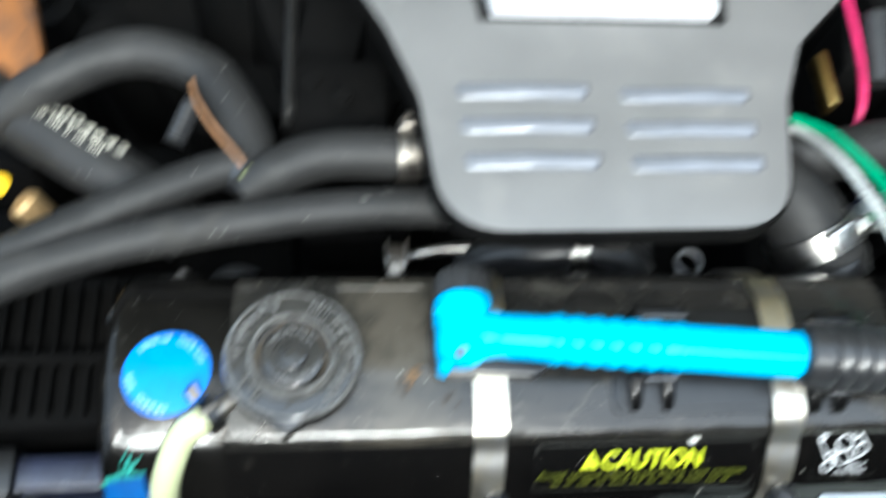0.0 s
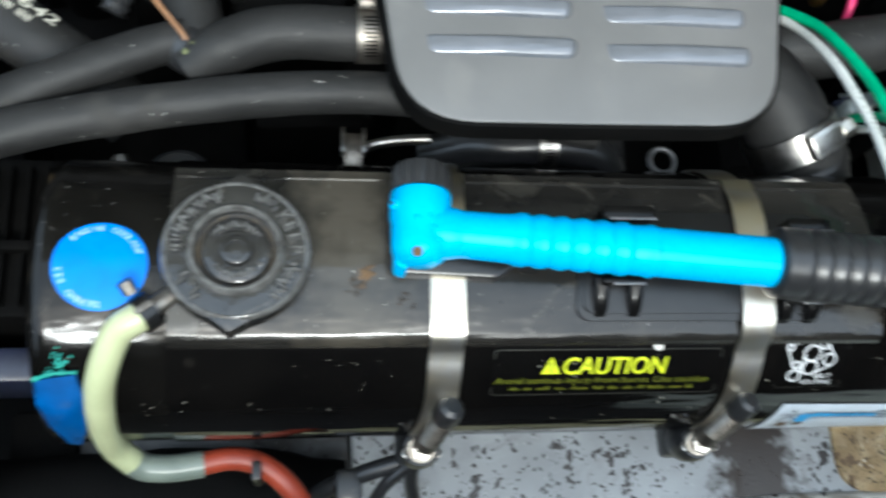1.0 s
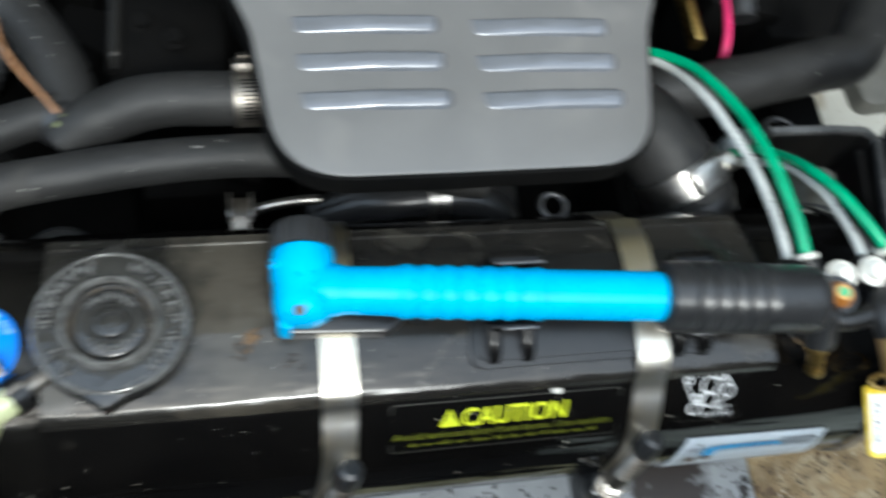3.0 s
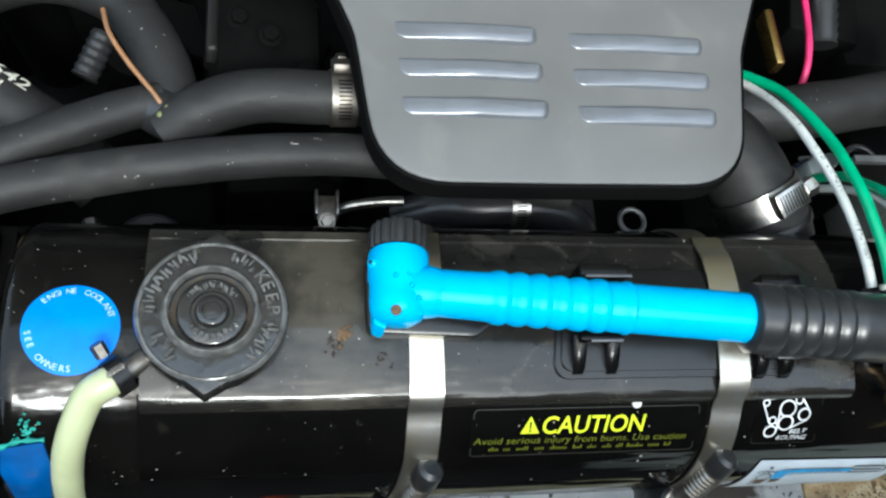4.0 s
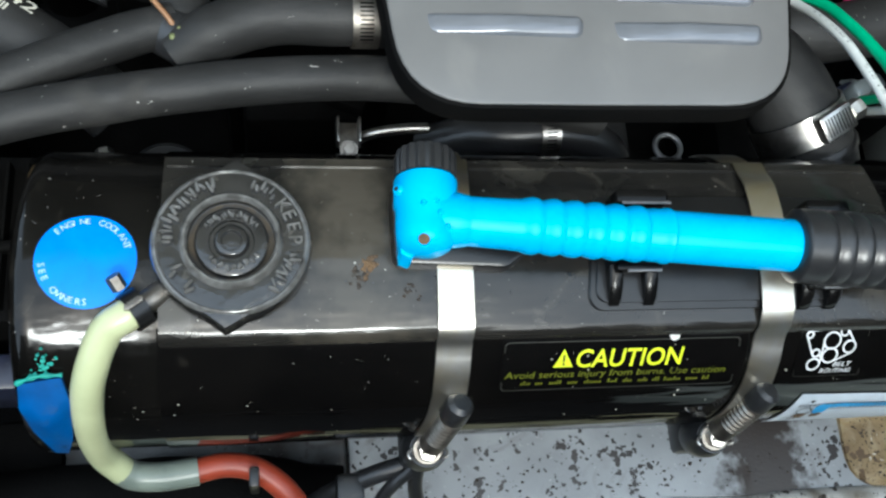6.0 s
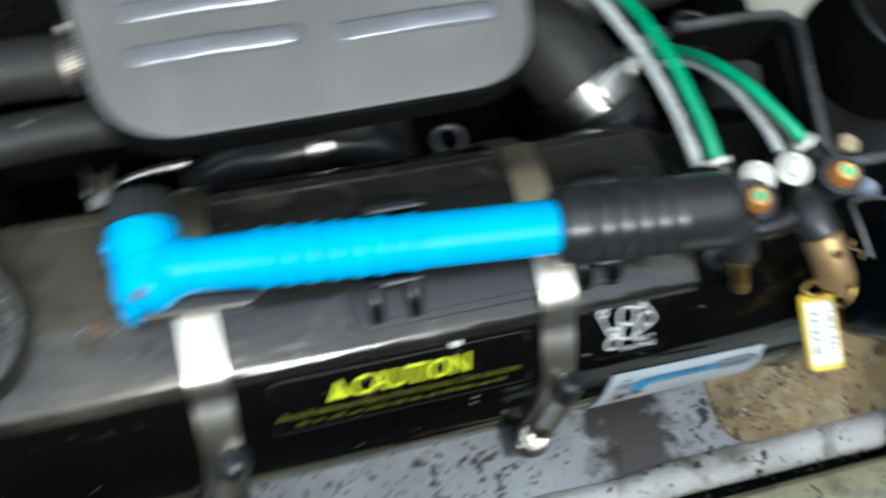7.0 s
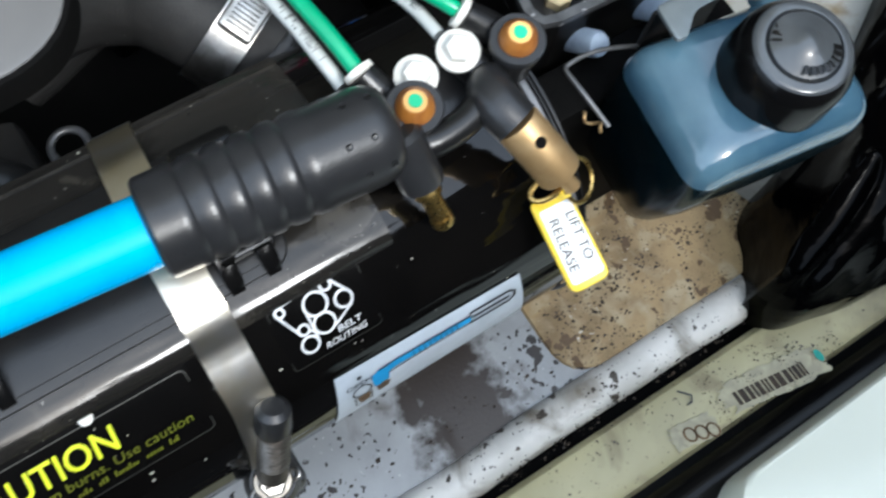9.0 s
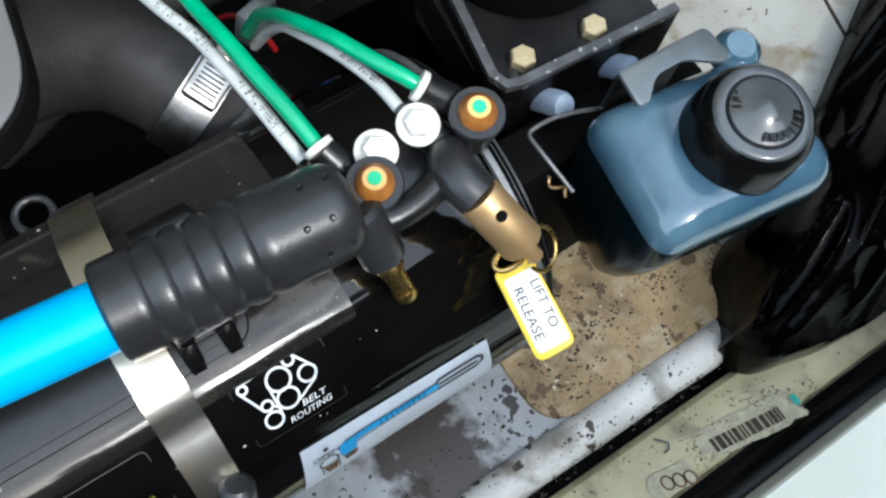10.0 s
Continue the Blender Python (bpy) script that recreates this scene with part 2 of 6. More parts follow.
    "teal": mat("teal_crust", (0.02, 0.34, 0.26), (0.01, 0.22, 0.18), 0.6, scale=300, bump=0.4),
    "bluegrey": mat("blue_grey_painted_bar", (0.030, 0.036, 0.066), (0.016, 0.019, 0.036), 0.3, scale=60, fine=600, bump=0.1, dust=((0.14, 0.15, 0.17), 0.18, 80)),
    "cap_dirt": mat("dirty_moulded_plastic", (0.016, 0.015, 0.013), (0.050, 0.035, 0.018), 0.5, scale=190, fine=900, bump=0.3),
    "cap_worn": mat("worn_grey_plastic", (0.070, 0.076, 0.080), (0.050, 0.055, 0.058), 0.20, scale=90, fine=900, bump=0.03, coat=0.6),
    # grime specks over a base darkened for the shade at the left
    "grimy_shaded_paint": mat("grimy_shaded_grey_paint", (0.062, 0.064, 0.064), (0.030, 0.031, 0.031), 0.5, scale=35, fine=600, bump=0.2, dust=((0.026, 0.019, 0.013), 0.45, 45), speck=[((0.010, 0.008, 0.007), 0.3, 150), ((0.3, 0.28, 0.25), 0.12, 260)]),
    # paler than the cap: highlights on ring, rim and letters are in this colour
    "gloss_plastic": mat("highlit_glossy_plastic", (0.13, 0.128, 0.122), (0.06, 0.058, 0.054), 0.12, scale=220, fine=900, bump=0.08, coat=0.7),
    "lip_edge": mat("rubbed_pale_steel_lip", (0.16, 0.163, 0.168), (0.09, 0.092, 0.095), 0.35, 0.6, scale=90, fine=900, bump=0.15, speck=[((0.45, 0.45, 0.45), 0.3, 260)]),
    # scuffed enamel; dust tone raised to paint in the bonnet's brownish sheen
    "tank_dull": mat("scuffed_black_enamel", (0.0026, 0.0024, 0.0021), (0.005, 0.0045, 0.0039), 0.13, scale=45, fine=500, bump=0.02, vary=0.14, dust=((0.030, 0.026, 0.020), 0.36, 40), speck=[((0.35, 0.33, 0.30), 0.08, 230)], spec=0.28, wave=(0.0012, 50, 0.4)),
    "dark_grit": mat("dark_grit", (0.020, 0.015, 0.011), (0.045, 0.030, 0.018), 0.8, scale=300, fine=900, bump=0.3),
    "black_skirt": mat("smooth_black_plastic", (0.0028, 0.0028, 0.003), (0.005, 0.0048, 0.0046), 0.20, scale=90, fine=900, bump=0.06, spec=0.2),
    "stud_blue": mat("pale_blue_paint", (0.36, 0.44, 0.54), (0.24, 0.30, 0.38), 0.4, scale=120, fine=900, bump=0.1),
    "wall": mat("plain_dark_wall", (0.014, 0.014, 0.014), (0.02, 0.02, 0.02), 0.8, scale=3, fine=60, bump=0),
    "hood": mat("cream_bonnet_underside", (0.62, 0.59, 0.49), (0.54, 0.51, 0.42), 0.5, scale=4, fine=60, bump=0),
}


def stain_or_shade(m, colour, x0, half, soft):
    """A stain, a bed of dust or painted shade across a panel at x0, with a ragged edge."""
    n, l = m.node_tree.nodes, m.node_tree.links
    b = n["Principled BSDF"]
    old = b.inputs["Base Color"].links[0].from_socket
    co = n.new("ShaderNodeTexCoord").outputs["Object"]
    sep = n.new("ShaderNodeSeparateXYZ")
    l.new(co, sep.inputs[0])
    nz = n.new("ShaderNodeTexNoise")
    nz.inputs["Scale"].default_value, nz.inputs["Detail"].default_value = 110, 8
    l.new(co, nz.inputs["Vector"])
    a = n.new("ShaderNodeMath")
    a.operation = "SUBTRACT"
    l.new(sep.outputs["X"], a.inputs[0])
    a.inputs[1].default_value = x0
    c = n.new("ShaderNodeMath")
    c.operation = "ABSOLUTE"
    l.new(a.outputs[0], c.inputs[0])
    d = n.new("ShaderNodeMath")
    d.operation = "MULTIPLY_ADD"
    l.new(nz.outputs["Fac"], d.inputs[0])
    d.inputs[1].default_value = 0.05
    l.new(c.outputs[0], d.inputs[2])
    r = n.new("ShaderNodeMapRange")
    r.inputs["From Min"].default_value, r.inputs["From Max"].default_value = half + 0.025 + soft, half + 0.025 - soft
    l.new(d.outputs[0], r.inputs["Value"])
    x = n.new("ShaderNodeMix")
    x.data_type = "RGBA"
    l.new(r.outputs["Result"], x.inputs["Factor"])
    l.new(old, x.inputs["A"])
    x.inputs["B"].default_value = (*colour, 1)
    l.new(x.outputs["Result"], b.inputs["Base Color"])


M["bag"].node_tree.nodes["Principled BSDF"].inputs["IOR"].default_value = 1.15
for key, level in (("Coat Weight", 1.0), ("Coat Roughness", 0.09)):
    M["reservoir"].node_tree.nodes["Principled BSDF"].inputs[key].default_value = level
PANEL_MID = 0.243
stain_or_shade(M["shell"], (0.056, 0.049, 0.038), -0.084, 0.016, 0.013)
# shade over the carrier's right end, put into its colour
stain_or_shade(M["beige"], (0.095, 0.080, 0.052), 0.300, 0.095, 0.030)
stain_or_shade(M["paint"], (0.024, 0.016, 0.011), 0.215 - PANEL_MID, 0.023, 0.006)

# ---- builders ----
TANK_Y, TANK_Z, TANK_R = 0.050, 0.070, 0.0585
BASES = {}


def shell_r(a):
    """The outer radius of the tank's flattened top plate at an angle."""
    k, rho = 0.0253, 0.0850
    ca = math.cos(radians(a))
    r = -k * ca + math.sqrt(k * k * ca * ca - k * k + rho * rho)
    if a > 27.3:
        c27 = math.cos(radians(27.3))
        r27 = -k * c27 + math.sqrt(k * k * c27 * c27 - k * k + rho * rho)
        r = r27 * math.cos(radians(27.3 - 29.0)) / math.cos(radians(a - 29.0))
    if a > 29.0:
        r -= (r - TANK_R - 0.0004) * min(1, (a - 29.0) / 4.0) ** 1.5
    if a < -37.5:
        r -= (r - TANK_R - 0.0004) * min(1, (-37.5 - a) / 2.5) ** 1.6
    return r



def thing(name, label, category, base=(0, 0, 0), group="", kind=""):
    ob = new(name)
    ob.empty_display_size = 0.01
    ob.location = base
    BASES[ob.name] = Vector(base)
    return tagged(ob, label, category, group, kind)


def finish(name, bm, material, smooth, base):
    me = bpy.data.meshes.new(name)
    if smooth is not None:
        for f in bm.faces:
            f.smooth = True
    bmesh.ops.recalc_face_normals(bm, faces=bm.faces)
    bmesh.ops.translate(bm, verts=bm.verts, vec=-base)
    bm.to_mesh(me)
    bm.free()
    if smooth is not None:
        me.set_sharp_from_angle(angle=radians(smooth))
    me.materials.append(M[material])
    return me


def part(name, bm, material, parent, label="", smooth=40):
    """One mesh under a thing or a part; the bmesh is in world coordinates."""
    base = BASES[parent.name]
    ob = new(name, finish(name, bm, material, smooth, base))
    ob.parent = parent
    BASES[ob.name] = base
    return tagged(ob, label)


def solid(name, bm, material, label, category, kind="", smooth=40, group=""):
    """A thing of one mesh, with its origin at the bottom of its middle."""
    lo = Vector([min(v.co[k] for v in bm.verts) for k in range(3)])
    hi = Vector([max(v.co[k] for v in bm.verts) for k in range(3)])
    base = Vector(((lo.x + hi.x) / 2, (lo.y + hi.y) / 2, lo.z))
    ob = new(name, finish(name, bm, material, smooth, base))
    ob.location = base
    BASES[ob.name] = base
    return tagged(ob, label, category, group, kind)


def frame_of(direction):
    d = Vector(direction).normalized()
    return d.to_track_quat("Z", "Y").to_matrix()


def lathe(profile, origin, direction, seg=32, bm=None, flute=0, depth=0.0, closed=True):
    """Turn (along, radius) pairs about an axis; flute: grip ridges round it."""
    bm = bm or bmesh.new()
    r3, o = frame_of(direction), Vector(origin)
    rings = []
    for s, r in profile:
        ring = []
        for k in range(seg):
            a = 2 * math.pi * k / seg
            rr = r * (1 - depth * (0.5 + 0.5 * math.cos(flute * a))) if flute else r
            ring.append(bm.verts.new(o + r3 @ Vector((rr * math.cos(a), rr * math.sin(a), s))))
        rings.append(ring)
    for p, q in zip(rings, rings[1:]):
        for k in range(seg):
            bm.faces.new((p[k], p[(k + 1) % seg], q[(k + 1) % seg], q[k]))
    if closed:
        bm.faces.new(rings[0][::-1])
        bm.faces.new(rings[-1])
    return bm


def spline(points, n=10):
    """A smooth line through the points."""
    p = [Vector(v) for v in points]
    p = [2 * p[0] - p[1]] + p + [2 * p[-1] - p[-2]]
    out = []
    for i in range(1, len(p) - 2):
        for k in range(n):
            t = k / n
            out.append(0.5 * (2 * p[i] + (p[i + 1] - p[i - 1]) * t + (2 * p[i - 1] - 5 * p[i] + 4 * p[i + 1] - p[i + 2]) * t * t
                              + (3 * p[i] - p[i - 1] - 3 * p[i + 1] + p[i + 2]) * t ** 3))
    return out + [p[-2]]


def tube(points, radius, seg=20, n=10, bm=None, lumps=0.0):
    """A round bar along a smooth line; radius: a number or a function of 0..1."""
    bm = bm or bmesh.new()
    line = spline(points, n)
    up = Vector((0.13, 0.2, 1)).normalized()
    rings, last = [], None
    for i, c in enumerate(line):
        d = (line[min(i + 1, len(line) - 1)] - line[max(i - 1, 0)]).normalized()
        side = d.cross(up if last is None else last).normalized()
        last = side.cross(d).normalized()
        r = radius(i / (len(line) - 1)) if callable(radius) else radius
        ring = []
        for k in range(seg):
            a = 2 * math.pi * k / seg
            w = side * math.cos(a) + last * math.sin(a)
            q = 1 + (lumps * noise.noise((c + w * r) * 60) if lumps else 0)
            ring.append(bm.verts.new(c + w * r * q))
        rings.append(ring)
    for p, q in zip(rings, rings[1:]):
        for k in range(seg):
            bm.faces.new((p[k], p[(k + 1) % seg], q[(k + 1) % seg], q[k]))
    bm.faces.new(rings[0][::-1])
    bm.faces.new(rings[-1])
    return bm


def box(lo, hi, bevel=0.001, m=None, seg=2):
    """A block between two corners with rounded edges, turned by m about its middle."""
    bm = bmesh.new()
    lo, hi = Vector(lo), Vector(hi)
    bmesh.ops.create_cube(bm, size=1.0)
    for v in bm.verts:
        v.co = Vector([v.co[k] * (hi[k] - lo[k]) for k in range(3)])
    if bevel:
        bmesh.ops.bevel(bm, geom=bm.edges[:], offset=bevel, segments=seg, profile=0.5, affect="EDGES")
    mid = (lo + hi) / 2
    for v in bm.verts:
        v.co = mid + ((m.to_3x3() @ v.co) if m else v.co)
    return bm


def rounded(corners, n=6):
    """A closed outline with each (x, y, radius) corner rounded off."""
    out, k = [], len(corners)
    for i in range(k):
        a, b, c = (Vector(corners[(i + j) % k][:2]) for j in (-1, 0, 1))
        r = corners[i][2]
        u, w = (a - b).normalized(), (c - b).normalized()
        half = u.angle(w) / 2
        cut = min(r / math.tan(half), 0.48 * (a - b).length, 0.48 * (c - b).length)
        p, q = b + u * cut, b + w * cut
        for j in range(n + 1):
            t = j / n
            out.append((1 - t) ** 2 * p + 2 * t * (1 - t) * b + t * t * q)
    return out


def slab(outline, z0, z1, edge=0.0, bm=None, m=None, hole=None):
    """An outline in plan raised from z0 to z1, its upper edge rounded by edge."""
    bm = bm or bmesh.new()
    pts = [Vector(p) for p in outline]
    mid = sum(pts, Vector((0, 0))) / len(pts)
    layers = [(z0, 0.0)] + ([(z1 - edge, 0.0), (z1 - 0.3 * edge, 0.3 * edge), (z1, edge)] if edge else [(z1, 0.0)])
    rings = []
    for zz, inset in layers:
        ring = []
        for p in pts:
            d = mid - p
            q = p + d.normalized() * min(inset, 0.9 * d.length)
            co = Vector((q.x, q.y, zz))
            ring.append(bm.verts.new(m @ co if m else co))
        rings.append(ring)
    k = len(pts)
    for a, b in zip(rings, rings[1:]):
        for i in range(k):
            bm.faces.new((a[i], a[(i + 1) % k], b[(i + 1) % k], b[i]))
    bm.faces.new(rings[0][::-1])
    bm.faces.new(rings[-1])
    return bm


def on_tank(x, deg, r=TANK_R):
    """A place on the tank's side, deg forward of its top."""
    a = radians(deg)
    return Vector((x, TANK_Y - r * math.sin(a), TANK_Z + r * math.cos(a)))


def band(x0, x1, a0, a1, r0, r1, seg=40, bm=None, nx=1):
    """A curved plate round the tank's axis from angle a0 to a1."""
    bm = bm or bmesh.new()
    full = abs(a1 - a0) >= 359.9
    cols = []
    for i in range(seg + (0 if full else 1)):
        a = a0 + (a1 - a0) * i / seg
        lo, hi = (r0(a), r1(a)) if callable(r1) else (r0, r1)
        cols.append([bm.verts.new(on_tank(x, a, r)) for x, r in ((x0, lo), (x1, lo), (x1, hi), (x0, hi))])
    for p, q in zip(cols, cols[1:] + (cols[:1] if full else [])):
        for k in range(4):
            bm.faces.new((p[k], p[(k + 1) % 4], q[(k + 1) % 4], q[k]))
    if not full:
        bm.faces.new(cols[0])
        bm.faces.new(cols[-1][::-1])
    return bm


def letters(text, height, place, bm=None, shear=0.0, width=None, align="LEFT", bold=0.0):
    """Written text as thin faces; place(u, v) gives the spot for a point of the line."""
    bm = bm or bmesh.new()
    cu = bpy.data.curves.new("text", "FONT")
    cu.body, cu.size, cu.shear, cu.align_x, cu.offset = text, 1.0, shear, align, bold
    cu.resolution_u = 3
    ob = bpy.data.objects.new("text", cu)
    scene.collection.objects.link(ob)
    dg = bpy.context.evaluated_depsgraph_get()
    me = bpy.data.meshes.new_from_object(ob.evaluated_get(dg))
    s = height / 0.7
    xs = [v.co.x for v in me.vertices] or [0]
    sx = width / (max(xs) - min(xs)) if width else s
    off = min(xs) if width else 0
    vs = [bm.verts.new(place((v.co.x - off) * sx, v.co.y * s)) for v in me.vertices]
    for p in me.polygons:
        try:
            bm.faces.new([vs[i] for i in p.vertices])
        except ValueError:
            pass
    bpy.data.objects.remove(ob)
    bpy.data.curves.remove(cu)
    bpy.data.meshes.remove(me)
    return bm


def stroke(points, w, place, bm=None, closed=False):
    """A drawn line of width w on a surface."""
    bm = bm or bmesh.new()
    p = [Vector(v) for v in points]
    k = len(p)
    rows = []
    for i in range(k):
        a = p[(i - 1) % k] if closed or i else p[i]
        b = p[(i + 1) % k] if closed or i < k - 1 else p[i]
        d = (b - a).normalized()
        nrm = Vector((-d.y, d.x)) * w / 2
        rows.append((bm.verts.new(place(*(p[i] + nrm))), bm.verts.new(place(*(p[i] - nrm)))))
    for i in range(k if closed else k - 1):
        q, r = rows[i], rows[(i + 1) % k]
        bm.faces.new((q[0], q[1], r[1], r[0]))
    return bm


def disc(cx, cy, rx, ry=None, n=28):
    ry = ry or rx
    return [(cx + rx * math.cos(2 * math.pi * k / n), cy + ry * math.sin(2 * math.pi * k / n)) for k in range(n)]


def patch(points, place, bm=None):
    bm = bm or bmesh.new()
    bm.faces.new([bm.verts.new(place(*p)) for p in points])
    return bm


def bolt(name, at, direction, radius, material, label, washer=0.0, washer_material="steel", group="", thick=None):
    """A hex bolt head, with a washer under it."""
    t = thick or radius * 0.8
    ob = thing(name, label, "bolt", at, group)
    if washer:
        part("washer", lathe([(0, washer), (0.0008, washer), (0.0012, washer * 0.93)], at, direction, 28), washer_material, ob)
    o = Vector(at) + Vector(direction).normalized() * (0.001 if washer else 0)
    part("bolt_head", lathe([(0, radius), (t * 0.85, radius), (t, radius * 0.86)], o, direction, 6), material, ob, smooth=None)
    return ob

# ---- setting ----
# bodywork under and before the tank, strips along the car's nose
solid("ground", box((-1.1, -0.8, -0.30), (1.3, 1.2, -0.28), 0), "wall", "dark ground under the engine bay", "ground", "structure")
# the floor's shade comes from its near-black colour
solid("floor_pan", box((-0.6, -0.06, -0.14), (0.9, 0.75, -0.115), 0.002), "engine", "engine bay floor with its shade in a near-black colour", "floor", "structure")
solid("body_panel", slab(rounded([(-0.014, -0.036, 0.002), (0.50, -0.036, 0.004), (0.50, 0.06, 0.004), (-0.014, 0.06, 0.002)]), -0.06, -0.045, 0.002), "paint",
      "chalky white painted crossmember with flaking rust", "body panel", "structure")
# split from the crossmember so its shade can sit in the colour
solid("side_crossmember", slab(rounded([(-0.152, -0.030, 0.01), (-0.015, -0.030, 0.002), (-0.015, 0.06, 0.002), (-0.152, 0.06, 0.01)]), -0.06, -0.0452, 0.002), "grimy_shaded_paint",
      "grimy end of the crossmember with shade in its grey paint", "body panel", "structure")
solid("sealer_panel", slab(rounded([(0.2640, -0.0335, 0.022), (0.47, -0.0335, 0.004), (0.50, 0.058, 0.004), (0.2660, 0.058, 0.004)]), -0.046, -0.0425, 0.0015), "tan",
      "tan dirty seam sealer panel with black grit", "body panel", "structure")


def rim_strip():
    """The rolled white edge of the nose, one long lip with a soft crown."""
    bm = bmesh.new()
    rows = []
    prof = [(-0.031, -0.050), (-0.033, -0.043), (-0.037, -0.0395), (-0.043, -0.039), (-0.048, -0.0415), (-0.0505, -0.047), (-0.051, -0.062), (-0.031, -0.062)]
    for i in range(61):
        x = -0.20 + 0.012 * i
        w = 0.0016 * noise.noise(Vector((x * 22, 0.3, 0)))
        rows.append([bm.verts.new((x, y + w - 0.002 * (x - 0.1) * 3, zz + w)) for y, zz in prof])
    for a, b in zip(rows, rows[1:]):
        for k in range(len(prof)):
            bm.faces.new((a[k], a[(k + 1) % len(prof)], b[(k + 1) % len(prof)], b[k]))
    bm.faces.new(rows[0])
    bm.faces.new(rows[-1][::-1])
    return bm


solid("nose_rim", rim_strip(), "rim_paint", "worn white painted rolled rim of the nose", "body panel", "structure")
# solid near-black strip, stands for the shade in the gap
solid("gap_trough", box((-0.3, -0.066, -0.09), (0.62, -0.05, -0.066), 0.001), "engine", "near-black strip painting the shade in the bumper gap", "gap", "structure")


def bumper_strip():
    bm = bmesh.new()
    prof = [(-0.0565, -0.075), (-0.0565, -0.052), (-0.059, -0.0485), (-0.063, -0.0475), (-0.0810, -0.0465), (-0.0865, -0.049), (-0.0890, -0.056), (-0.0890, -0.075)]
    rows = [[bm.verts.new((-0.20 + 0.02 * i, y - 0.010 * (-0.20 + 0.02 * i - 0.2), zz)) for y, zz in prof] for i in range(42)]
    for a, b in zip(rows, rows[1:]):
        for k in range(len(prof)):
            bm.faces.new((a[k], a[(k + 1) % len(prof)], b[(k + 1) % len(prof)], b[k]))
    bm.faces.new(rows[0])
    bm.faces.new(rows[-1][::-1])
    return bm


bumper = solid("bumper_carrier", bumper_strip(), "beige", "aged cream plastic bumper carrier with a worn stock label", "bumper", "structure")
solid("rubber_strip", tube([(0.0, -0.099, -0.056), (0.2, -0.103, -0.056), (0.4, -0.106, -0.056), (0.7, -0.110, -0.056)], 0.011, 14), "black_skirt", "black rubber bumper strip", "trim", "structure")
solid("red_clip", box((0.330, -0.1125, -0.050), (0.350, -0.1065, -0.030), 0.002), "red_plastic", "small red plastic clip behind the front panel", "clip")
solid("front_panel", slab(rounded([(0.22, -0.30, 0.02), (0.85, -0.30, 0.02), (0.85, -0.1045, 0.01), (0.29, -0.1065, 0.02)]), -0.06, -0.018, 0.004), "cream", "cream painted front panel", "body panel", "structure")
solid("inner_fender", slab(rounded([(0.40, -0.03, 0.05), (0.72, -0.06, 0.02), (0.80, 0.5, 0.02), (0.352, 0.5, 0.03), (0.358, 0.17, 0.05)], 8), -0.09, -0.01, 0.012), "fender",
      "dusty pale painted inner fender", "fender", "structure")
# panel added over the fender to darken its shaded rear
solid("fender_shade_panel", slab(rounded([(0.385, 0.215, 0.01), (0.62, 0.235, 0.01), (0.62, 0.49, 0.01), (0.385, 0.49, 0.01)]), -0.012, 0.004, 0.003), "fender_shade_grey", "added grey panel carrying the shade on the fender", "body panel", "structure")
solid("fender_seam", tube([(0.530, 0.110, -0.0098), (0.5173, 0.0689, -0.0098), (0.5084, 0.0373, -0.0098), (0.500, 0.010, -0.0098)], 0.0010, 8, 6), "dark_grit", "dark sealed seam across the fender", "seam", "structure")
# plain walls added outside the view to close the place and block low sky light
solid("unseen_wall_front", box((-1.12, -0.82, -0.3), (1.32, -0.80, 1.03), 0), "wall", "added unseen dark wall that blocks low sky before the car", "wall", "structure")
solid("unseen_wall_rear", box((-1.12, 1.20, -0.3), (1.32, 1.22, 1.9), 0), "wall", "added unseen wall that blocks sky behind the engine", "wall", "structure")

# the open bonnet over the rear of the bay
hood_mid, hood_len = Vector((0.08, 0.56, 0.66)), 1.00
solid("open_bonnet", box(hood_mid - Vector((0.80, hood_len / 2, 0.012)), hood_mid + Vector((0.80, hood_len / 2, 0.012)), 0.008, pose(0, 0, 0, -52, 0, 0)), "hood", "cream painted underside of the open bonnet", "bonnet", "structure")
# added side walls out of view, their height sets how much sky gets in
solid("unseen_wall_left", box((-1.12, -0.8, -0.3), (-1.10, 1.2, 0.40), 0), "wall", "added unseen dark wall that blocks sky beside the car", "wall", "structure")
solid("unseen_wall_right", box((1.30, -0.8, -0.3), (1.32, 1.2, 1.25), 0), "wall", "added unseen dark wall that blocks sky beside the car", "wall", "structure")

# ---- coolant tank ----
tank = thing("coolant_tank", "glossy black dusty cylindrical coolant tank strapped above the crossmember", "coolant tank", (0.06, TANK_Y, TANK_Z - TANK_R))
prof = [(-0.1395, 0.040), (-0.1395, 0.0535), (-0.1380, 0.0565), (-0.1355, 0.0580), (-0.1320, 0.0585), (-0.1300, 0.0578), (-0.0916, 0.0578)]
part("end_section", lathe(prof, (0, TANK_Y, TANK_Z), (1, 0, 0), 96), "tank_dull", tank, "scuffed duller end of the barrel")
prof = [(-0.0918, 0.050), (-0.0915, TANK_R), (0.246, TANK_R), (0.2520, 0.0570), (0.2555, 0.0535), (0.2570, 0.048), (0.2570, 0.02)]
part("barrel", lathe(prof, (0, TANK_Y, TANK_Z), (1, 0, 0), 96), "tank", tank)
part("end_rim", lathe([(0.2475, 0.0590), (0.2480, 0.0600), (0.2500, 0.0600), (0.2505, 0.0590)], (0, TANK_Y, TANK_Z), (1, 0, 0), 72, closed=False), "bare_edge", tank)
